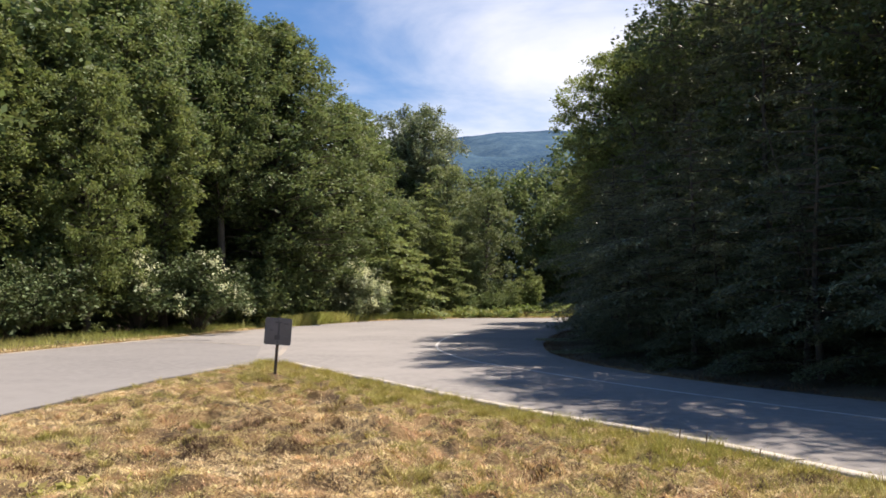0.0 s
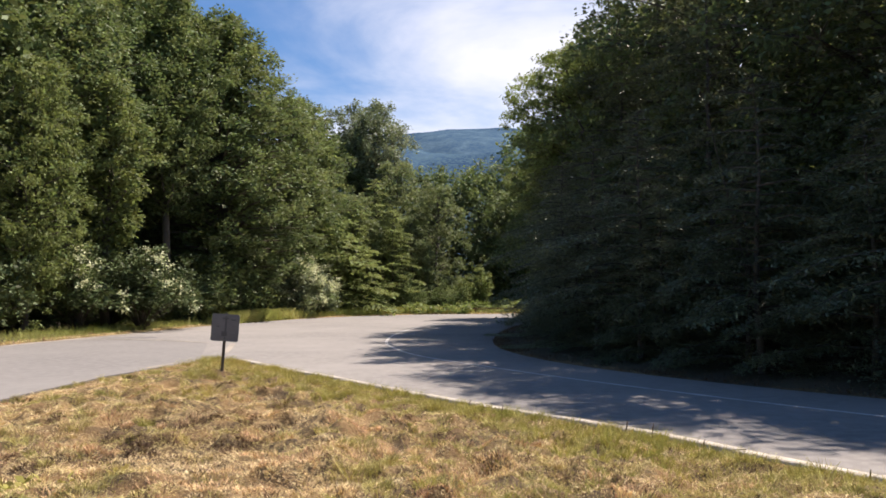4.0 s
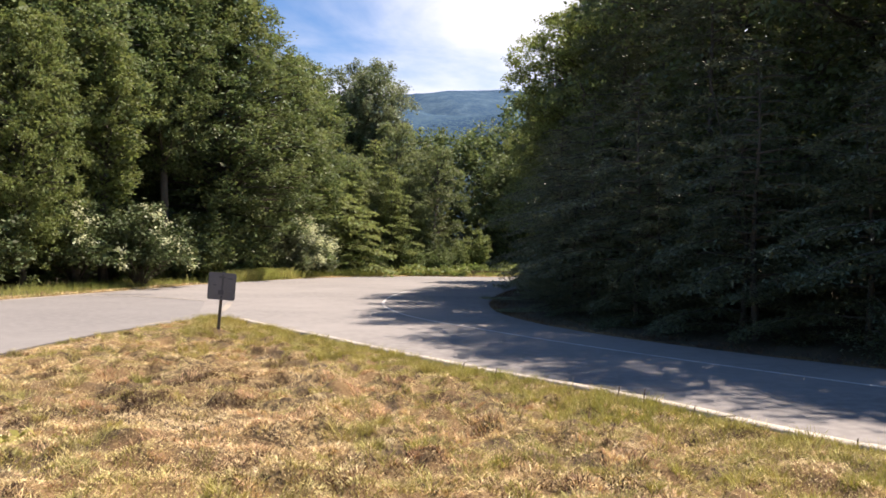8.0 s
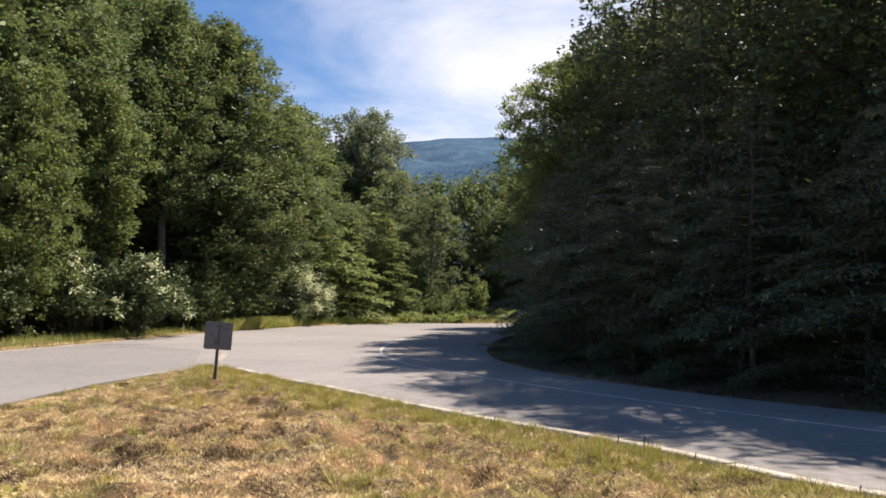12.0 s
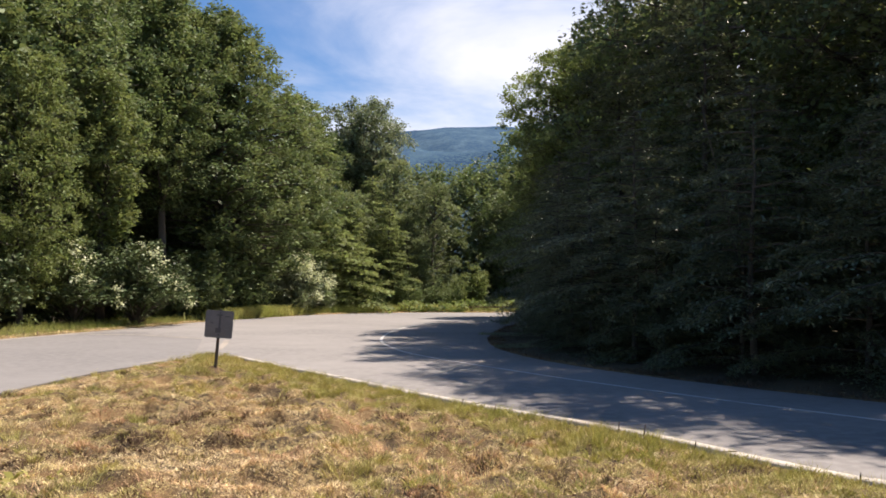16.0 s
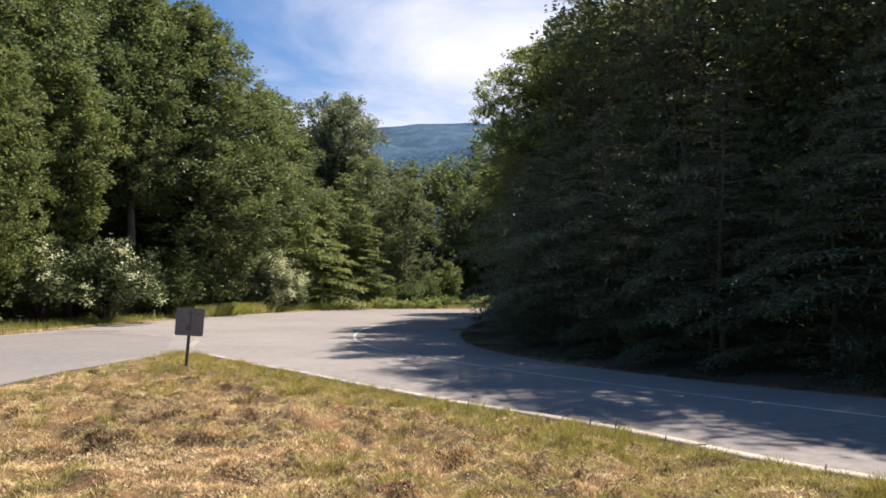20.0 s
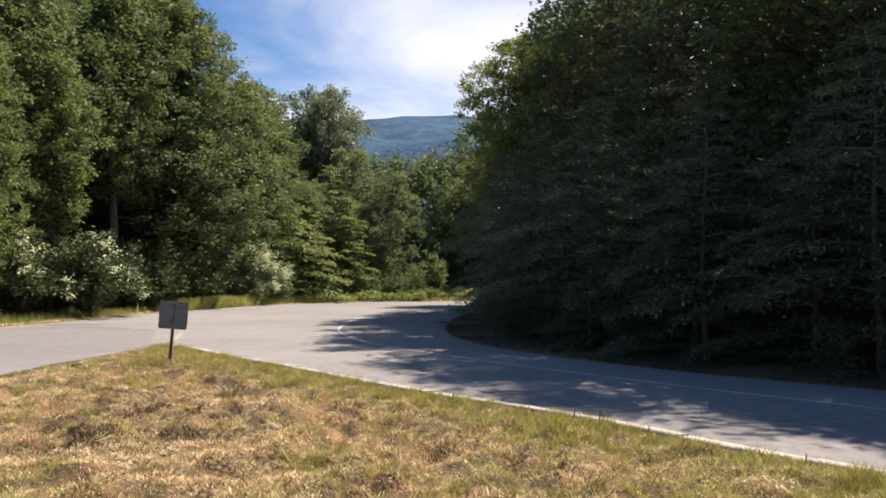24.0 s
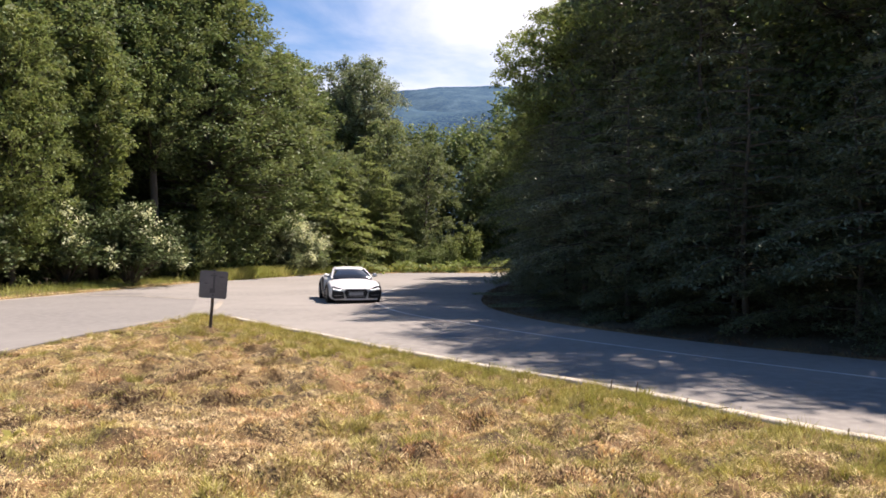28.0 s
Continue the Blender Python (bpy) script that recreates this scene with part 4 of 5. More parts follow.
def scatter(n, x0, x1, y0, y1, power, seed):
    """Points over the island, denser towards its near end."""
    r = np.random.default_rng(seed)
    y = y0 + (y1 - y0) * r.uniform(0, 1, n) ** power
    x = r.uniform(-1, 1, n) * (0.62 * y + 0.8)
    thin = np.clip((y - 3.3) / 1.3, 0.04, 1) * np.clip((0.62 * y + 0.8 - np.abs(x)) / 0.7, 0.1, 1)
    trodden = np.hypot((x + 4.92) / 0.16, (y - 16.4) / 0.45) < 1
    ok = inside(x, y, ISLAND) & (x > x0) & (x < x1) & (r.uniform(0, 1, n) < thin) & ~trodden
    return x[ok], y[ok]


def build_grass():
    x, y = scatter(520000, -9, 8, 3.0, 22, 1.4, 1)
    d = distance(x, y, ISLAND)
    keep = (patches(x, y, 1.6, 3) + 0.5 * patches(x, y, 4.5, 4) + rng.normal(size=len(x)) * 0.45 > np.where(rng.uniform(size=len(x)) < 0.46, -9.0, 0.08)) & (d > 0.20)
    x, y = x[keep], y[keep]
    swirl = 3.0 * patches(x, y, 1.6, 17) + np.where(rng.uniform(size=len(x)) < 0.5, 0, np.pi)
    tall = 0.022 + 0.036 * np.clip(patches(x, y, 7.0, 41) + 0.35, 0, 1.3)
    blades("straw_litter", x, y, tall, 0.008, 1.0, M_STRAW, 2, "cut straw-coloured grass lying in swirls on the turf", flat=0.6, field=swirl, simple=True)
    x, y = scatter(110000, -9, 8, 3.0, 22, 1.4, 51)
    keep = patches(x, y, 5.5, 52) + 0.6 * patches(x, y, 1.3, 53) + rng.normal(size=len(x)) * 0.5 > 0.35
    blades("dead_stubble", x[keep], y[keep], 0.034, 0.008, 1.0, M_DEAD, 54, "short dark dead stubble between the straw", simple=True)
    x, y = scatter(90000, -9, 8, 3.0, 22, 1.4, 5)
    d = distance(x, y, KERB)
    keep = (patches(x, y, 3.2, 8) + rng.normal(size=len(x)) * 0.5 > 0.35) & (d > 0.20)
    blades("dry_grass", x[keep], y[keep], 0.045, 0.006, 0.7, M_STRAW, 6, "short upright dry grass stubble in clumps", simple=True)
    x, y = scatter(260000, -9, 8, 3.0, 22, 1.3, 9)
    d = distance(x, y, KERB)
    nose = np.hypot(x + 4.8, y - 18)
    green = patches(x, y, 0.8, 12) * 0.55 + 0.55 * patches(x, y, 3.4, 14) + 1.35 * np.exp(-(d / 1.3) ** 2) + 1.3 * np.exp(-(nose / 3.6) ** 2) + 0.5 * np.exp(-((x + 6) / 2.0) ** 2) + rng.normal(size=len(x)) * 0.4
    keep = (green > 1.08) & (d > 0.20)
    blades("green_grass", x[keep], y[keep], 0.05, 0.008, 0.8, M_GRASS, 10, "tufts of green and olive grass along the kerb", simple=True)
    x, y = scatter(110000, -9, 8, 3.0, 21, 1.35, 141)
    keep = (patches(x, y, 1.8, 142) + 0.5 * patches(x, y, 5.0, 143) + rng.normal(size=len(x)) * 0.35 > 0.25) & (distance(x, y, KERB) > 0.7)
    x, y = x[keep], y[keep]
    swirl = 2.6 * patches(x, y, 2.2, 144) + np.where(rng.uniform(size=len(x)) < 0.5, 0, np.pi)
    blades("long_straws", x, y, 0.055, 0.006, 2.6, M_HAY, 145, "long cut straws lying flat in swathes", flat=0.55, field=swirl, simple=True)
    # heaps of mown hay, dead weeds and tufts
    r = np.random.default_rng(19)

    def clumps(name, n, per, size, height, width, lean, mat, seed, label):
        cx, cy = scatter(n, -8.5, 7, 3.2, 20.5, 1.25, seed)
        s = r.uniform(0.5, 1.5, len(cx))
        tx = np.repeat(cx, per) + r.normal(size=len(cx) * per) * np.repeat(s, per) * size
        ty = np.repeat(cy, per) + r.normal(size=len(cx) * per) * np.repeat(s, per) * size
        ok = inside(tx, ty, ISLAND) & (distance(tx, ty, ISLAND) > 0.20)
        blades(name, tx[ok], ty[ok], height, width, lean, mat, seed + 1, label, simple=True)
    clumps("hay_heaps", 700, 50, 0.065, 0.05, 0.008, 0.9, M_STRAW, 61, "small heaps of mown hay on the turf")
    clumps("dead_weeds", 260, 60, 0.13, 0.09, 0.010, 1.2, M_DEAD, 65, "patches of dead brown weeds")
    k = r.integers(0, len(KERB) - 1, 560)
    d = KERB[k + 1] - KERB[k]
    d /= np.linalg.norm(d, axis=1)[:, None]
    c = KERB[k] + np.stack([-d[:, 1], d[:, 0]], -1) * (0.22 + np.abs(r.normal(size=560)) * 0.6)[:, None]
    q = np.repeat(c, 55, axis=0) + r.normal(size=(560 * 55, 2)) * 0.075
    ok = inside(q[:, 0], q[:, 1], ISLAND) & (distance(q[:, 0], q[:, 1], KERB) > 0.20)
    blades("kerb_tufts", q[ok, 0], q[ok, 1], 0.155, 0.008, 0.7, M_GRASS, 73, "green grass tufts growing along the kerb", simple=True)
    q = r.normal(size=(420, 2)) * np.array((0.13, 0.09)) + np.array((-5.10, 16.25))
    blades("post_tuft", q[:, 0], q[:, 1], 0.16, 0.010, 0.5, M_GRASS, 77, "taller grass tuft round the foot of the post", simple=True)
    def tussocks(name, cx, cy, per, size, height, width, mat, seed, label):
        """Domed tussocks of bent blades that arch outwards and lie over one another."""
        r = np.random.default_rng(seed)
        big = r.uniform(0.5, 1.45, len(cx)) * r.uniform(0.8, 1.2, len(cx))
        s = np.repeat(big, per)
        rho, a = np.sqrt(r.uniform(0, 1, len(s))), r.uniform(0, 2 * np.pi, len(s))
        tilt = np.repeat(r.uniform(0, np.pi, len(cx)), per)
        u, v = np.cos(a) * rho * s * size * 1.25, np.sin(a) * rho * s * size * 0.75
        tx, ty = np.repeat(cx, per) + u * np.cos(tilt) - v * np.sin(tilt), np.repeat(cy, per) + u * np.sin(tilt) + v * np.cos(tilt)
        ok = inside(tx, ty, ISLAND) & (distance(tx, ty, ISLAND) > 0.20)
        h = ((0.025 + height * s * (1 - 0.72 * rho * rho)) * np.clip(ty / 8.5, 0.5, 1))[ok]
        blades(name, tx[ok], ty[ok], h, width, 1.0, mat, seed + 1, label, field=(a + tilt)[ok])

    def sprinkle(n, seed, chance):
        cx, cy = scatter(n, -8.5, 7, 3.2, 20.8, 1.15, seed)
        keep = chance(cx, cy) + 0.22 * r.normal(size=len(cx)) > 0.5
        return cx[keep], cy[keep]

    def kerbside(x, y):
        return np.exp(-(distance(x, y, KERB) / 1.65) ** 2)

    def nearby(x, y):
        return np.exp(-((y - 5.0) / 1.7) ** 2)

    def tip(x, y):
        return np.exp(-(np.hypot(x + 4.4, (y - 17.2) * 0.8) / 3.2) ** 2)

    def browned(x, y):
        return np.exp(-((x + 3.2) / 1.5) ** 2 - ((y - 8.6) / 1.8) ** 2)
    cx, cy = sprinkle(1500, 81, lambda x, y: 0.62 - 0.7 * kerbside(x, y) - 0.7 * browned(x, y) - 0.25 * nearby(x, y) + 0.3 * patches(x, y, 1.5, 83))
    tussocks("straw_tussocks", cx, cy, 150, 0.14, 0.042, 0.008, M_STRAW, 82, "low domed tussocks of pale dry grass")
    cx, cy = sprinkle(1300, 181, lambda x, y: 0.42 + 0.35 * np.exp(-(np.hypot(x + 0.6, (y - 8.6) * 0.7) / 2.2) ** 2) - 0.6 * kerbside(x, y) + 0.3 * patches(x, y, 1.9, 183))
    tussocks("tan_tussocks", cx, cy, 130, 0.13, 0.045, 0.008, M_TAN, 182, "matted tussocks of tan thatch left by the mower")
    cx, cy = sprinkle(1700, 85, lambda x, y: 0.33 + 0.42 * kerbside(x, y) + 0.7 * tip(x, y) + 0.32 * nearby(x, y) - 0.3 * browned(x, y) + 0.33 * patches(x, y, 1.1, 87))
    tussocks("olive_tussocks", cx, cy, 140, 0.13, 0.08, 0.007, M_OLIVE, 88, "olive and yellow-green grass tussocks in the mown turf")
    cx, cy = sprinkle(1500, 185, lambda x, y: 0.03 + 0.70 * kerbside(x, y) + 0.42 * tip(x, y) + 0.42 * patches(x, y, 1.7, 187))
    tussocks("green_tussocks", cx, cy, 130, 0.10, 0.12, 0.007, M_GRASS, 188, "fresh green grass tufts, thickest beside the kerb")
    cx, cy = sprinkle(900, 285, lambda x, y: 0.22 + 0.55 * browned(x, y) - 0.5 * kerbside(x, y) + 0.3 * patches(x, y, 2.1, 287))
    tussocks("brown_tussocks", cx, cy, 110, 0.14, 0.055, 0.010, M_DEAD, 288, "withered brown weeds matted on the turf")
    # flat mats of bright hay left by the mower
    mats = np.array([(-5.8, 15.1, 0.6), (-5.2, 13.9, 0.45), (-2.6, 8.0, 0.3), (-2.25, 7.6, 0.35), (-1.9, 6.95, 0.3), (-5.7, 11.0, 0.5), (-0.6, 9.2, 0.35), (-1.45, 9.2, 0.3), (0.9, 8.2, 0.35), (1.9, 6.6, 0.3)])
    k = r.choice(len(mats), 15000, p=mats[:, 2] ** 2 / (mats[:, 2] ** 2).sum())
    q = mats[k, :2] + r.normal(size=(15000, 2)) * mats[k, 2:] * 0.6
    q = q[patches(q[:, 0], q[:, 1], 5.0, 95) + r.normal(size=len(q)) * 0.4 > 0.1]
    q = q[inside(q[:, 0], q[:, 1], ISLAND) & (distance(q[:, 0], q[:, 1], ISLAND) > 0.20)]
    blades("hay_mats", q[:, 0], q[:, 1], 0.04, 0.007, 1.2, M_HAY, 96, "flat mats of bright yellow hay", flat=0.6, simple=True)
    # mats of dead brown weeds, larger where the turf has died off
    # their dark brown also stands in for the shaded sides of tussocks
    spots = np.array([(-3.4, 8.0, 0.55), (-3.1, 8.8, 0.5), (-2.6, 8.3, 0.4), (-1.6, 6.1, 0.4), (-1.2, 5.75, 0.35), (-2.35, 8.95, 0.2), (-1.25, 7.5, 0.22), (-0.7, 8.0, 0.2), (-0.45, 6.45, 0.25), (-0.15, 6.05, 0.3), (0.7, 6.6, 0.2), (1.05, 6.0, 0.25), (-4.0, 10.4, 0.4), (-3.7, 11.4, 0.35), (0.5, 7.5, 0.18), (-4.6, 7.2, 0.4)])
    k = r.choice(len(spots), 26000, p=spots[:, 2] ** 2 / (spots[:, 2] ** 2).sum())
    q = spots[k, :2] + r.normal(size=(26000, 2)) * spots[k, 2:] * 0.75
    q = q[patches(q[:, 0], q[:, 1], 6.0, 91) + r.normal(size=len(q)) * 0.4 > 0.45]
    blades("dead_weeds", q[:, 0], q[:, 1], 0.065, 0.012, 1.2, M_DEAD, 92, "dark mats of dead brown weeds, also painting in shade beside tussocks", simple=True)
    r = np.random.default_rng(21)
    cx, cy = scatter(300, -8, 7, 3.4, 20, 1.2, 22)
    far_off = distance(cx, cy, KERB) > 0.20
    cx, cy = cx[far_off], cy[far_off]
    tx = np.repeat(cx, 60) + r.normal(size=len(cx) * 60) * 0.075
    ty = np.repeat(cy, 60) + r.normal(size=len(cx) * 60) * 0.075
    ok = inside(tx, ty, ISLAND)
    blades("grass_tufts", tx[ok], ty[ok], 0.07, 0.006, 0.9, M_GRASS, 23, "scattered taller grass tufts in the mown turf")
    # the rest of the island, beside and behind the walker
    r = np.random.default_rng(25)
    x, y = r.uniform(-13, 13, 240000), r.uniform(-13, 22, 240000)
    ok = inside(x, y, ISLAND) & ((np.abs(x) > 0.62 * y + 0.3) | (y < 4.1)) & (distance(x, y, ISLAND) > 0.20)
    x, y = x[ok], y[ok]
    g = patches(x, y, 1.2, 14) + 1.2 * np.exp(-(distance(x, y, KERB) / 0.9) ** 2) > 0.85
    blades("straw_litter", x[~g], y[~g], 0.075, 0.020, 1.0, M_STRAW, 26, "cut straw-coloured grass lying on the turf", flat=0.5, simple=True)
    blades("green_grass", x[g], y[g], 0.07, 0.012, 0.8, M_GRASS, 27, "green and olive grass in the dry turf", simple=True)
    # verge beyond the road: a dry strip at the asphalt, tall green grass behind
    line = FAR[(FAR[:, 1] > 20) & (FAR[:, 1] < 80) & (FAR[:, 0] < 16)]
    k = r.integers(0, len(line) - 1, 70000)
    t = r.uniform(0, 1, 70000)[:, None]
    p = line[k] * (1 - t) + line[k + 1] * t
    d = np.gradient(line, axis=0)
    d /= np.linalg.norm(d, axis=1)[:, None]
    nrm = np.stack([-d[:, 1], d[:, 0]], -1)[k]
    off = r.uniform(0.05, 1.0, 70000)
    keep = ~((p[:, 0] > 1.2) & (p[:, 0] < 5.8) & (off > 0.3))
    p, nrm, off = p[keep], nrm[keep], off[keep]
    near = off < 0.2
    shady = (p[:, 1] < 47) & ~near
    keep = ~shady | (r.uniform(size=len(p)) < 0.35)
    p, nrm, off, near, shady = p[keep], nrm[keep], off[keep], near[keep], shady[keep]
    q = p + nrm * (off * 3.0)[:, None]
    blades("verge_straw", q[near, 0], q[near, 1], 0.10, 0.018, 0.8, M_STRAW, 31, "dry yellow grass strip at the road's outer edge")
    blades("verge_grass", q[~near, 0], q[~near, 1], np.where(shady, 0.32, 0.52)[~near], 0.02, 0.6, M_VERGE, 32, "tall green verge grass before the trees", simple=True)
    # thin dry grass and litter along the inner edge of the bend
    line = INNER[(INNER[:, 1] > 8) & (INNER[:, 1] < 56) & (INNER[:, 0] < 14)]
    k = r.integers(0, len(line) - 1, 15000)
    t = r.uniform(0, 1, 15000)[:, None]
    p = line[k] * (1 - t) + line[k + 1] * t
    d = np.gradient(line, axis=0)
    d /= np.linalg.norm(d, axis=1)[:, None]
    q = p + np.stack([-d[:, 1], d[:, 0]], -1)[k] * (np.abs(r.normal(size=15000)) * 0.55 - 0.06)[:, None]
    q = q[patches(q[:, 0], q[:, 1], 1.8, 97) + r.normal(size=len(q)) * 0.6 > -0.2]
    blades("inner_verge_litter", q[:, 0], q[:, 1], 0.09, 0.014, 1.1, M_DEAD, 99, "dead leaves and stubble along the shaded inner verge", "litter", simple=True)
    # leafy weeds at the far side of the bend
    wx, wy = r.uniform(-4, 11, 18000), r.uniform(62.8, 72.0, 18000)
    ok = ~inside(wx, wy, ROAD) & ((wy > 65.0) | (wx < 1.4))
    wx, wy = wx[ok], wy[ok]
    wz = relief(wx, wy) + (0.25 + 0.5 * np.clip(patches(wx, wy, 2.2, 35) + 0.5, 0, 1)) * r.uniform(0.05, 1, len(wx)) ** 0.6
    weeds = put("verge_weeds", leaf_mesh("verge_weeds", np.stack([wx, wy, wz], -1), 0.24, M_WEED, up=0.7, seed=33, slim=0.6))
    tagged(weeds, "lush broad-leaved green weeds along the far verge", "weeds", kind="stuff")
    gx, gy = r.normal(-12.2, 1.0, 20000), r.normal(50.5, 2.6, 20000)
    ok = ~inside(gx, gy, ROAD)
    blades("tall_grass", gx[ok], gy[ok], 0.66, 0.024, 0.8, M_VERGE, 34, "clump of tall bright grass under the bushes")
    # seed stalks that stand above the kerb
    for k, (x, y, h) in enumerate([(2.38, 9.78, 0.24), (2.62, 9.5, 0.26), (3.05, 9.0, 0.18), (0.55, 12.05, 0.2), (1.0, 11.45, 0.2), (4.1, 7.55, 0.16)]):
        stalk = tagged(new("seed_stalk"), "dark dried seed stalk at the kerb", "plant", "seed stalks at the kerb")
        stalk.matrix_basis = at(x - 0.36, y - 0.24)
        top = (0.03, 0.02, h)
        put("stem", tubes("stem", [tube([(0, 0, 0), (0.005, 0, h * 0.6), top], [0.004, 0.0035, 0.002], 5)], M_TIMBER), stalk)
        put("seed_head", tubes("seed_head", [tube([(0.012, 0.006, h * 0.55), (0.02, 0.012, h * 0.8), top], [0.004, 0.008, 0.003], 6)], M_TIMBER), stalk)
    # one broad-leaved weed in the turf
    r2 = np.random.default_rng(44)
    for x, y in ((-3.48, 6.6), (-3.78, 6.45)):
        weed = tagged(new("dock_weed"), "low broad-leaved green weed in the dry turf", "plant")
        weed.matrix_basis = at(x, y)
        c = r2.normal(size=(70, 3)) * np.array((0.11, 0.11, 0.03)) + np.array((0, 0, 0.05))
        put("leaves", leaf_mesh("leaves", c, 0.10, M_GRASS, up=0.8, seed=45, slim=0.5), weed)["kind"] = "stuff"


# ---- sign ----
def build_sign():
    sign = tagged(new("road_sign"), "square dark grey metal sign on a leaning post", "sign")
    sign.matrix_basis = pose(-4.92, 16.66, 0.03, 0, 4.2, 5.0)
    part("post", box(0.06, 0.045, 1.52, (0, 0.03, 0.61), 0.006), M_POST, sign)
    bm = bmesh.new()
    w, r, n = 0.288, 0.042, 5
    ring = []
    for cx, cz, a0 in ((w - r, w - r, 0), (-w + r, w - r, 90), (-w + r, -w + r, 180), (w - r, -w + r, 270)):
        for k in range(n + 1):
            a = radians(a0 + 90 * k / n)
            ring.append(bm.verts.new((cx + r * math.cos(a), -0.006, cz + r * math.sin(a))))
    face = bm.faces.new(ring)
    out = bmesh.ops.extrude_face_region(bm, geom=[face])
    bmesh.ops.translate(bm, verts=[v for v in out["geom"] if isinstance(v, bmesh.types.BMVert)], vec=(0, 0.008, 0))
    bmesh.ops.recalc_face_normals(bm, faces=bm.faces[:])
    bmesh.ops.translate(bm, verts=bm.verts[:], vec=(0, 0, 1.06))
    panel = part("panel", bm, M_SIGN, sign)
    for z in (0.24, -0.22):
        b = bmesh.new()
        bmesh.ops.create_cone(b, cap_ends=True, segments=10, radius1=0.022, radius2=0.016, depth=0.014, matrix=Matrix.Translation((0.005, -0.014, 1.06 + z)) @ Matrix.Rotation(radians(90), 4, "X"))
        part("bolt", b, M_SIGN_MARK, panel)
    # faded lettering that cannot be read
    for x, z, sx, sz, mat in ((0.0, 0.195, 0.13, 0.028, M_SIGN_MARK), (0.012, 0.05, 0.040, 0.26, M_SIGN_MARK), (-0.01, -0.13, 0.115, 0.10, M_SIGN_MARK), (0.17, -0.10, 0.095, 0.028, M_SIGN_PALE), (0.16, 0.17, 0.10, 0.022, M_SIGN_MARK), (-0.15, 0.02, 0.07, 0.02, M_SIGN_MARK)):
        part("faded_mark", box(sx, 0.003, sz, (x, -0.009, 1.06 + z)), mat, panel)


# ---- timber barrier on the far verge ----
def build_barrier():
    rail = tagged(new("timber_barrier"), "long low weathered timber beam along the far verge", "barrier")
    rail.matrix_basis = pose(3.3, 64.5, 0.0, 0, 0, 5)
    part("beam", box(3.8, 0.18, 0.15, (0, 0, 0.40), 0.03), M_TIMBER, rail)
    for x in (-1.5, 0.0, 1.5):
        part("post", box(0.2, 0.2, 0.50, (x, 0.05, 0.14), 0.02), M_TIMBER, rail)
    for x, y, s in ((-11.4, 46.8, 0.16), (-11.1, 47.6, 0.10), (-11.9, 47.5, 0.12)):
        bm = bmesh.new()
        bmesh.ops.create_icosphere(bm, subdivisions=2, radius=s)
        for v in bm.verts:
            v.co *= 1 + 0.35 * noise.noise(v.co * 9 + Vector((x, y, 0)))
            v.co.z *= 0.6
        st = part("stone", bm, M_STONE, None)
        st.matrix_basis = at(x - 1.6, y)
        tagged(st, "pale stone lying on the verge", "stone", "stones on the verge")


# ---- car ----
def loft(sections):
    """Skin between closed rings that all have the same number of points."""
    bm = bmesh.new()
    rings = [[bm.verts.new(p) for p in s] for s in sections]
    k = len(rings[0])
    for a, b in zip(rings[:-1], rings[1:]):
        for i in range(k):
            bm.faces.new((a[i], a[(i + 1) % k], b[(i + 1) % k], b[i]))
    bm.faces.new(rings[0][::-1])
    bm.faces.new(rings[-1])
    bmesh.ops.recalc_face_normals(bm, faces=bm.faces[:])
    return bm


def prism(pts, depth, at_y, taper=1.0):
    """A flat shape in the x-z plane given by its corners, depth thick, its front at at_y."""
    bm = bmesh.new()
    front = [bm.verts.new((x, at_y, z)) for x, z in pts]
    back = [bm.verts.new((x, at_y - depth, z)) for x, z in pts]
    bm.faces.new(front)
    bm.faces.new(back[::-1])
    for i in range(len(pts)):
        j = (i + 1) % len(pts)
        bm.faces.new((front[j], front[i], back[i], back[j]))
    bmesh.ops.recalc_face_normals(bm, faces=bm.faces[:])
    return bm


WHEELS = []
CAR_SIZE = 0.95


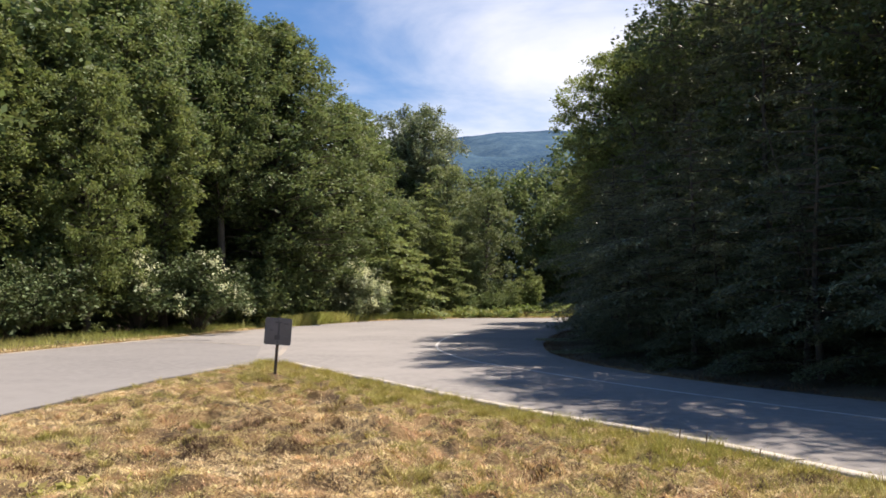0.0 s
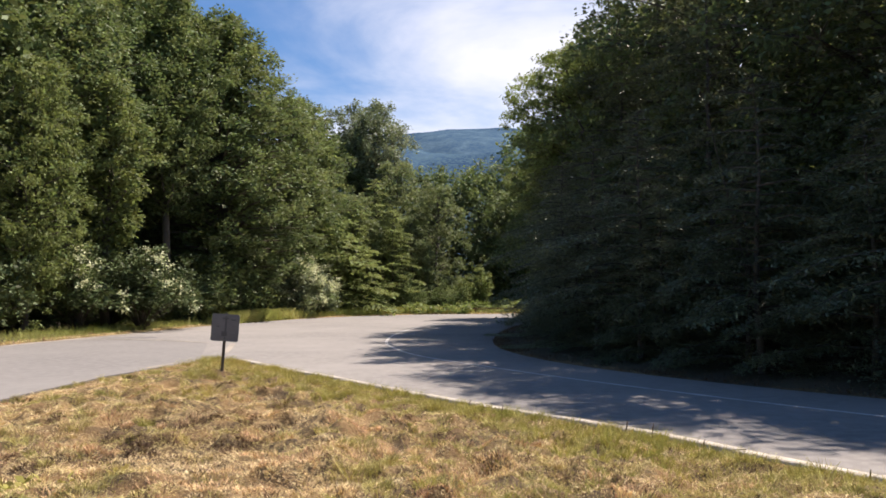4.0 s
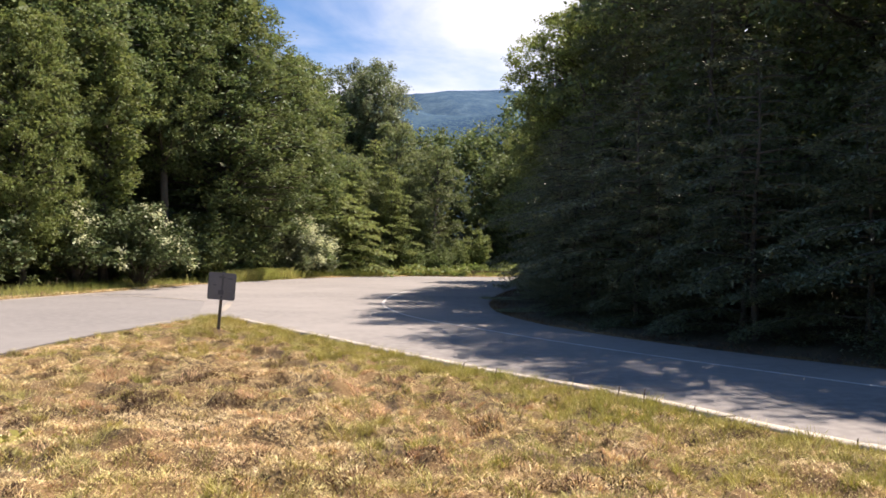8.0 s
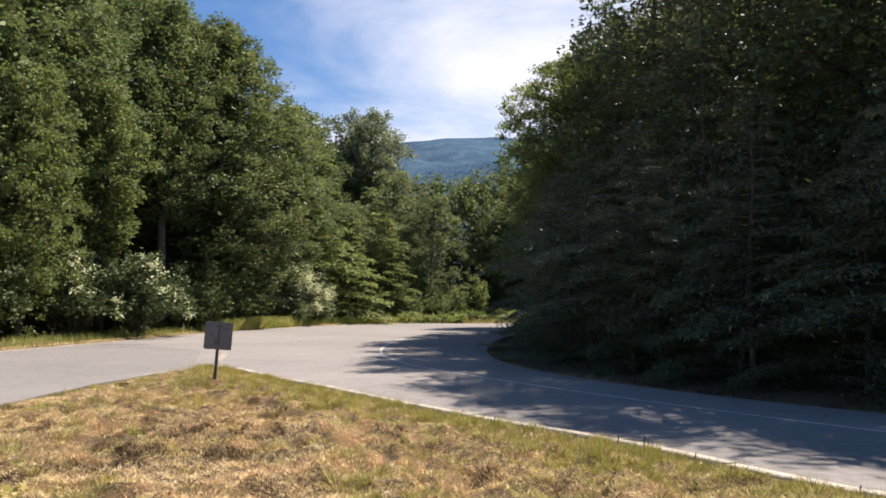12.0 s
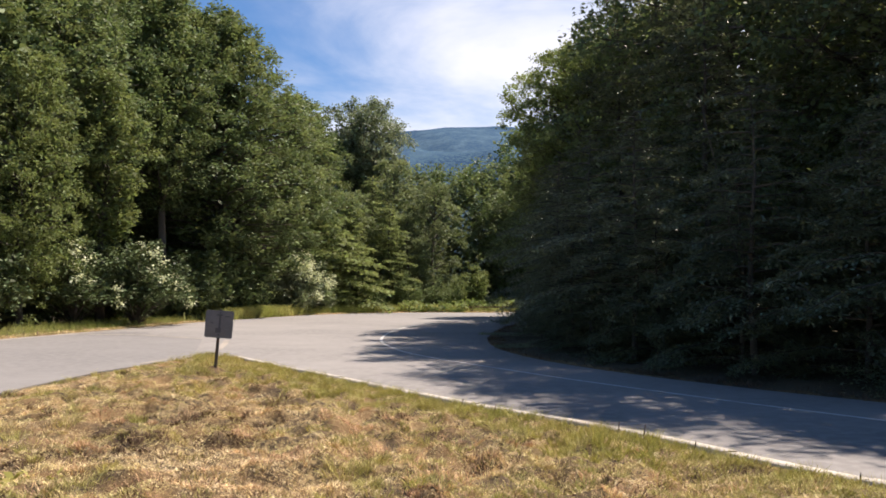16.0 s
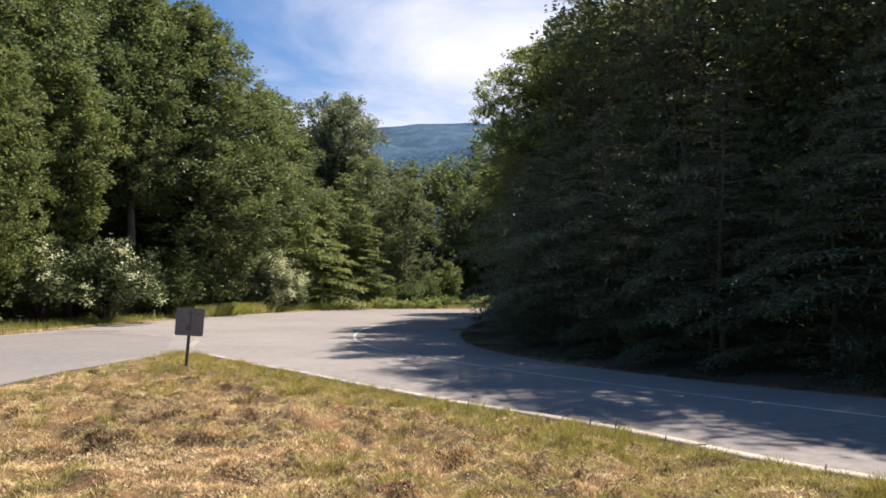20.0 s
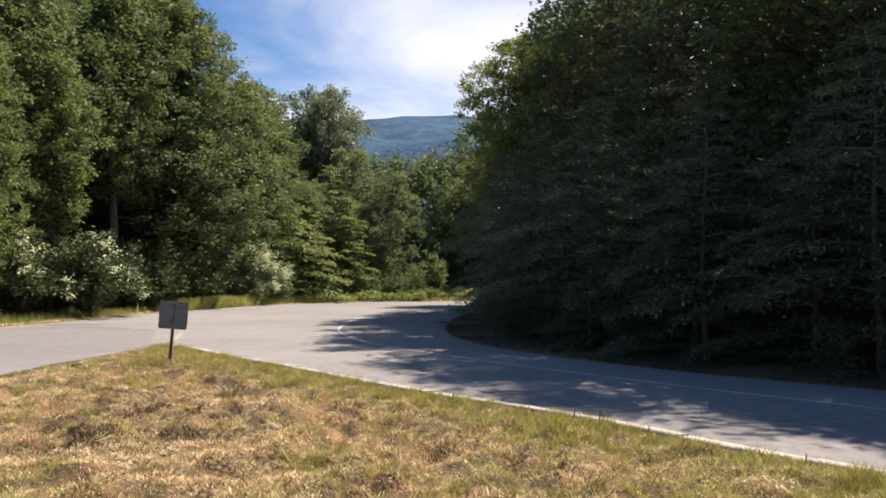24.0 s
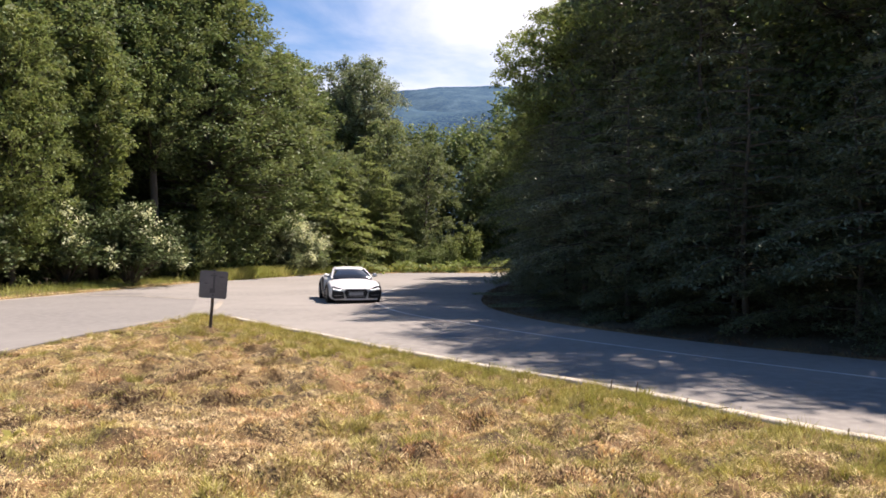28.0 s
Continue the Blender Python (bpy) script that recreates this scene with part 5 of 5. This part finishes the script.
def build_car():
    car = tagged(new("sports_car"), "low white mid-engined sports coupe driving round the bend", "car")
    # y, half width, sill, shoulder, top of the lower body
    st = [(-2.2, 0.80, 0.38, 0.62, 0.82), (-2.12, 0.90, 0.22, 0.70, 0.93), (-1.9, 0.935, 0.18, 0.72, 0.955), (-1.6, 0.95, 0.15, 0.75, 0.97), (-1.2, 0.955, 0.14, 0.76, 0.97), (-0.9, 0.945, 0.13, 0.74, 0.94), (-0.6, 0.93, 0.13, 0.72, 0.91), (-0.2, 0.915, 0.13, 0.69, 0.89), (0.2, 0.91, 0.13, 0.68, 0.88), (0.6, 0.915, 0.13, 0.68, 0.87), (0.9, 0.93, 0.13, 0.69, 0.85), (1.15, 0.945, 0.13, 0.70, 0.82), (1.4, 0.945, 0.13, 0.69, 0.785), (1.65, 0.935, 0.13, 0.65, 0.74), (1.85, 0.92, 0.13, 0.60, 0.69), (2.0, 0.90, 0.13, 0.56, 0.635), (2.1, 0.87, 0.13, 0.52, 0.585), (2.17, 0.82, 0.135, 0.48, 0.54), (2.21, 0.76, 0.15, 0.45, 0.50)]
    rings = []
    for y, w, lo, sh, top in st:
        half = [(0.0, lo), (w * 0.86, lo), (w * 0.98, lo + 0.10), (w, (lo + sh) / 2), (w * 0.985, sh), (w * 0.90, sh + (top - sh) * 0.62), (w * 0.72, top - 0.02), (w * 0.36, top + 0.005), (0.0, top + 0.012)]
        ring = [(x, y, z) for x, z in half] + [(-x, y, z) for x, z in half[-2:0:-1]]
        rings.append(ring)
    part("body", loft(rings), M_BODY, car, "glossy white paintwork", smooth=True)
    # cabin glass and roof
    gh = [(1.02, 0.74, 0.84, 0.86), (0.72, 0.74, 0.85, 1.00), (0.35, 0.72, 0.86, 1.14), (0.05, 0.69, 0.87, 1.215), (-0.35, 0.67, 0.88, 1.235), (-0.8, 0.64, 0.90, 1.20), (-1.3, 0.60, 0.92, 1.10), (-1.85, 0.55, 0.93, 0.97)]
    rings = []
    for y, w, lo, top in gh:
        h = top - lo
        half = [(0.0, lo - 0.05), (w, lo - 0.05), (w * 0.99, lo), (w * (1 - 0.20 * min(1, h / 0.35)), lo + h * 0.80), (w * (1 - 0.30 * min(1, h / 0.35)), top - 0.01 * h), (w * 0.34, top + 0.008), (0.0, top + 0.012)]
        rings.append([(x, y, z) for x, z in half] + [(-x, y, z) for x, z in half[-2:0:-1]])
    part("windows", loft(rings), M_GLASS, car, "dark tinted windscreen and side glass", smooth=True)
    rf = [(0.22, 0.535, 1.185), (0.08, 0.55, 1.228), (-0.1, 0.55, 1.248), (-0.35, 0.545, 1.262), (-0.8, 0.52, 1.228), (-1.3, 0.48, 1.13), (-1.9, 0.44, 0.98)]
    part("roof", loft([[(-w, y, z - 0.03), (-w * 0.95, y, z), (-w * 0.4, y, z + 0.012), (0, y, z + 0.016), (w * 0.4, y, z + 0.012), (w * 0.95, y, z), (w, y, z - 0.03), (0, y, z - 0.05)] for y, w, z in rf]), M_BODY, car, smooth=True)
    for s in (-1, 1):
        # windscreen pillar
        part("pillar", loft([[(s * (x - 0.03), y, z), (s * (x + 0.03), y, z - 0.02), (s * (x + 0.03), y, z - 0.05), (s * (x - 0.03), y, z - 0.05)] for x, y, z in ((0.75, 1.04, 0.895), (0.672, 0.55, 1.075), (0.575, 0.10, 1.235))]), M_BODY, car)
        # mirror on its stalk
        mirror = part("mirror", loft([[(s * x, y, z) for x, y, z in ((0.84 + o, 0.62, 0.94 - r), (0.84 + o, 0.62 + r * 0.9, 0.97), (0.84 + o, 0.62, 0.99 + r), (0.84 + o, 0.62 - r * 0.6, 0.97))] for o, r in ((0.0, 0.015), (0.03, 0.045), (0.12, 0.048), (0.16, 0.025))]), M_BODY, car, smooth=True)
        part("stalk", box(0.16, 0.05, 0.025, (s * 0.82, 0.62, 0.91)), M_BLACK, mirror)
        # headlight with its bright strip
        lamp = part("headlight", prism([(s * 0.44, 0.485), (s * 0.80, 0.60), (s * 0.865, 0.585), (s * 0.84, 0.50), (s * 0.60, 0.455)], 0.12, 2.12), M_BLACK, car, "dark headlight unit")
        lamp.matrix_basis = Matrix.Translation((s * 0.64, 2.175, 0.02)) @ Matrix.Rotation(radians(-s * 10), 4, "Z") @ Matrix.Translation((-s * 0.64, -2.08, 0))
        part("light_strip", prism([(s * 0.50, 0.476), (s * 0.60, 0.464), (s * 0.82, 0.508), (s * 0.825, 0.528), (s * 0.62, 0.486), (s * 0.51, 0.492)], 0.03, 2.128), M_LAMP, lamp, "lit white daytime strip")
        # side intake under the lamp
        intake = part("intake", prism([(s * 0.43, 0.20), (s * 0.47, 0.455), (s * 0.62, 0.445), (s * 0.85, 0.495), (s * 0.88, 0.27), (s * 0.80, 0.185)], 0.14, 2.10), M_BLACK, car, "black air intake")
        intake.matrix_basis = Matrix.Translation((s * 0.64, 2.265, -0.01)) @ Matrix.Rotation(radians(-s * 7), 4, "Z") @ Matrix.Translation((-s * 0.64, -2.10, 0))
        part("intake_slat", box(0.30, 0.012, 0.010, (s * 0.65, 2.10, 0.31)), M_RIM, intake)
        # dark side blade behind the door
        part("side_blade", loft([[(s * 0.90, y - 0.12, z), (s * 0.955, y - 0.12, z), (s * 0.955, y + 0.12, z), (s * 0.90, y + 0.12, z)] for y, z in ((-0.42, 0.30), (-0.52, 0.60), (-0.62, 0.86))]), M_BLACK, car, "dark side blade")
        part("door_line", box(0.012, 0.014, 0.52, (s * 0.912, 0.72, 0.46)), M_BLACK, car)
        part("sill", box(0.06, 1.9, 0.10, (s * 0.89, 0.05, 0.14), 0.02), M_BLACK, car)
        part("tail_lamp", box(0.34, 0.04, 0.12, (s * 0.60, -2.185, 0.70), 0.02), M_TAIL, car)
    # grille with its frame and plate
    grille = part("grille", prism([(-0.36, 0.50), (0.36, 0.50), (0.42, 0.40), (0.33, 0.19), (-0.33, 0.19), (-0.42, 0.40)], 0.10, 2.245), M_BLACK, car, "black trapezoid grille")
    fr = [((-0.38, 0.515), (0.38, 0.515)), ((0.38, 0.515), (0.44, 0.40)), ((0.44, 0.40), (0.345, 0.175)), ((0.345, 0.175), (-0.345, 0.175)), ((-0.345, 0.175), (-0.44, 0.40)), ((-0.44, 0.40), (-0.38, 0.515))]
    for (x0, z0), (x1, z1) in fr:
        part("grille_frame", tube_bm([(x0, 2.245, z0), (x1, 2.245, z1)], 0.014), M_GREY, grille)
    for z in (0.25, 0.31, 0.37, 0.43):
        part("grille_bar", box(0.62, 0.012, 0.010, (0, 2.25, z)), M_GREY, grille)
    plate = part("plate", box(0.50, 0.012, 0.11, (0, 2.262, 0.345)), M_PLATE, car)
    for x in (-0.16, -0.04, 0.12):
        part("plate_bar", box(0.09, 0.006, 0.06, (x, 2.269, 0.345)), M_GREY, plate)
    part("front_lip", box(1.56, 0.20, 0.045, (0, 2.13, 0.150), 0.012), M_BODY, car)
    part("splitter", box(1.5, 0.16, 0.03, (0, 2.10, 0.105), 0.008), M_BLACK, car)
    part("rear_panel", box(1.5, 0.03, 0.22, (0, -2.19, 0.52), 0.01), M_BLACK, car)
    part("underside", box(1.5, 3.7, 0.10, (0, 0, 0.17)), M_BLACK, car)
    for s in (-1, 1):
        for y in (1.30, -1.35):
            b = bmesh.new()
            bmesh.ops.create_cone(b, cap_ends=True, segments=28, radius1=0.375, radius2=0.375, depth=0.30, matrix=Matrix.Translation((s * 0.822, y, 0.345)) @ Matrix.Rotation(radians(90), 4, "Y"))
            part("wheel_arch", b, M_BLACK, car)
            wheel = new("wheel")
            wheel.parent = car
            b = bmesh.new()
            prof = [(0.20, -0.12), (0.29, -0.125), (0.335, -0.10), (0.345, -0.05), (0.345, 0.05), (0.335, 0.10), (0.29, 0.125), (0.20, 0.12)]
            n = 28
            vs = [[b.verts.new((x, math.cos(2 * math.pi * k / n) * r, math.sin(2 * math.pi * k / n) * r)) for r, x in prof] for k in range(n)]
            for k in range(n):
                for j in range(len(prof)):
                    b.faces.new((vs[k][j], vs[k][(j + 1) % len(prof)], vs[(k + 1) % n][(j + 1) % len(prof)], vs[(k + 1) % n][j]))
            bmesh.ops.recalc_face_normals(b, faces=b.faces[:])
            part("tyre", b, M_TYRE, wheel, smooth=True)
            rim = bmesh.new()
            for k in range(10):
                a = 2 * math.pi * k / 10
                bmesh.ops.create_cube(rim, size=1, matrix=Matrix.Rotation(a, 4, "X") @ Matrix.Translation((s * 0.095, 0, 0.15)) @ Matrix.Diagonal((0.03, 0.035, 0.24, 1)))
            bmesh.ops.create_cone(rim, cap_ends=True, segments=16, radius1=0.06, radius2=0.05, depth=0.05, matrix=Matrix.Translation((s * 0.10, 0, 0)) @ Matrix.Rotation(radians(90), 4, "Y"))
            bmesh.ops.create_cone(rim, cap_ends=False, segments=28, radius1=0.262, radius2=0.262, depth=0.20, matrix=Matrix.Rotation(radians(90), 4, "Y"))
            part("rim", rim, M_RIM, wheel)
            WHEELS.append((wheel, s * 0.868 * CAR_SIZE, y * CAR_SIZE, 0.345 * CAR_SIZE))
    for ob in car.children_recursive:
        if ob.type == "MESH":
            ob.data.transform(Matrix.Scale(CAR_SIZE, 4))
        ob.matrix_basis.translation *= CAR_SIZE
    return car


def tube_bm(points, radius):
    v, f = tube(points, [radius] * len(points), 6)
    bm = bmesh.new()
    vs = [bm.verts.new(p) for p in v]
    for q in f:
        bm.faces.new([vs[i] for i in q])
    return bm


build_ground()
build_road()
build_hill()
build_left_woods()
build_right_woods()
build_grass()
build_sign()
build_barrier()
CAR = build_car()
build_kerb()


# ---- what moves ----
# seconds, front axle's ground point x, y, and the heading's turn from straight towards the camera, in degrees
DRIVE = [
    (0.0, 122, 137, -58), (20.0, 100, 128, -58), (23.0, 62, 109.5, -55), (24.5, 31.5, 87.5, -46), (25.2, 17.6, 74.0, -43), (25.6, 11.6, 68.3, -38), (26.0, 6.3, 63.2, -29),
    (26.2, 4.2, 60.0, -25), (26.4, 2.6, 56.6, -22), (26.6, 1.1, 52.8, -19), (26.8, -0.3, 49.5, -16.5), (27.0, -1.55, 46.5, -14), (27.2, -2.5, 43.2, -12),
    (27.4, -3.2, 39.8, -9), (27.6, -3.55, 36.0, -3), (27.8, -3.45, 31.7, 5), (27.9, -3.2, 29.3, 10), (28.0, -2.93, 26.8, 14)]


def motions():
    rows = []
    for t, x, y, turn in DRIVE:
        m = pose(x, y, 0.0, 0, 0, 180 + turn) @ pose(0, -2.2, 0)
        rows.append((t, m))
    walk(CAR, rows)
    for wheel, x, y, z in WHEELS:
        steer = lambda t: 6 if y > 0 and t > 26.5 else 0
        spin = [(0.0, pose(x, y, z))] + [(25.8 + k / 15, pose(x, y, z, 0, 0, steer(25.8 + k / 15)) @ pose(0, 0, 0, -72 * k % 360)) for k in range(34)]
        walk(wheel, spin)


motions()
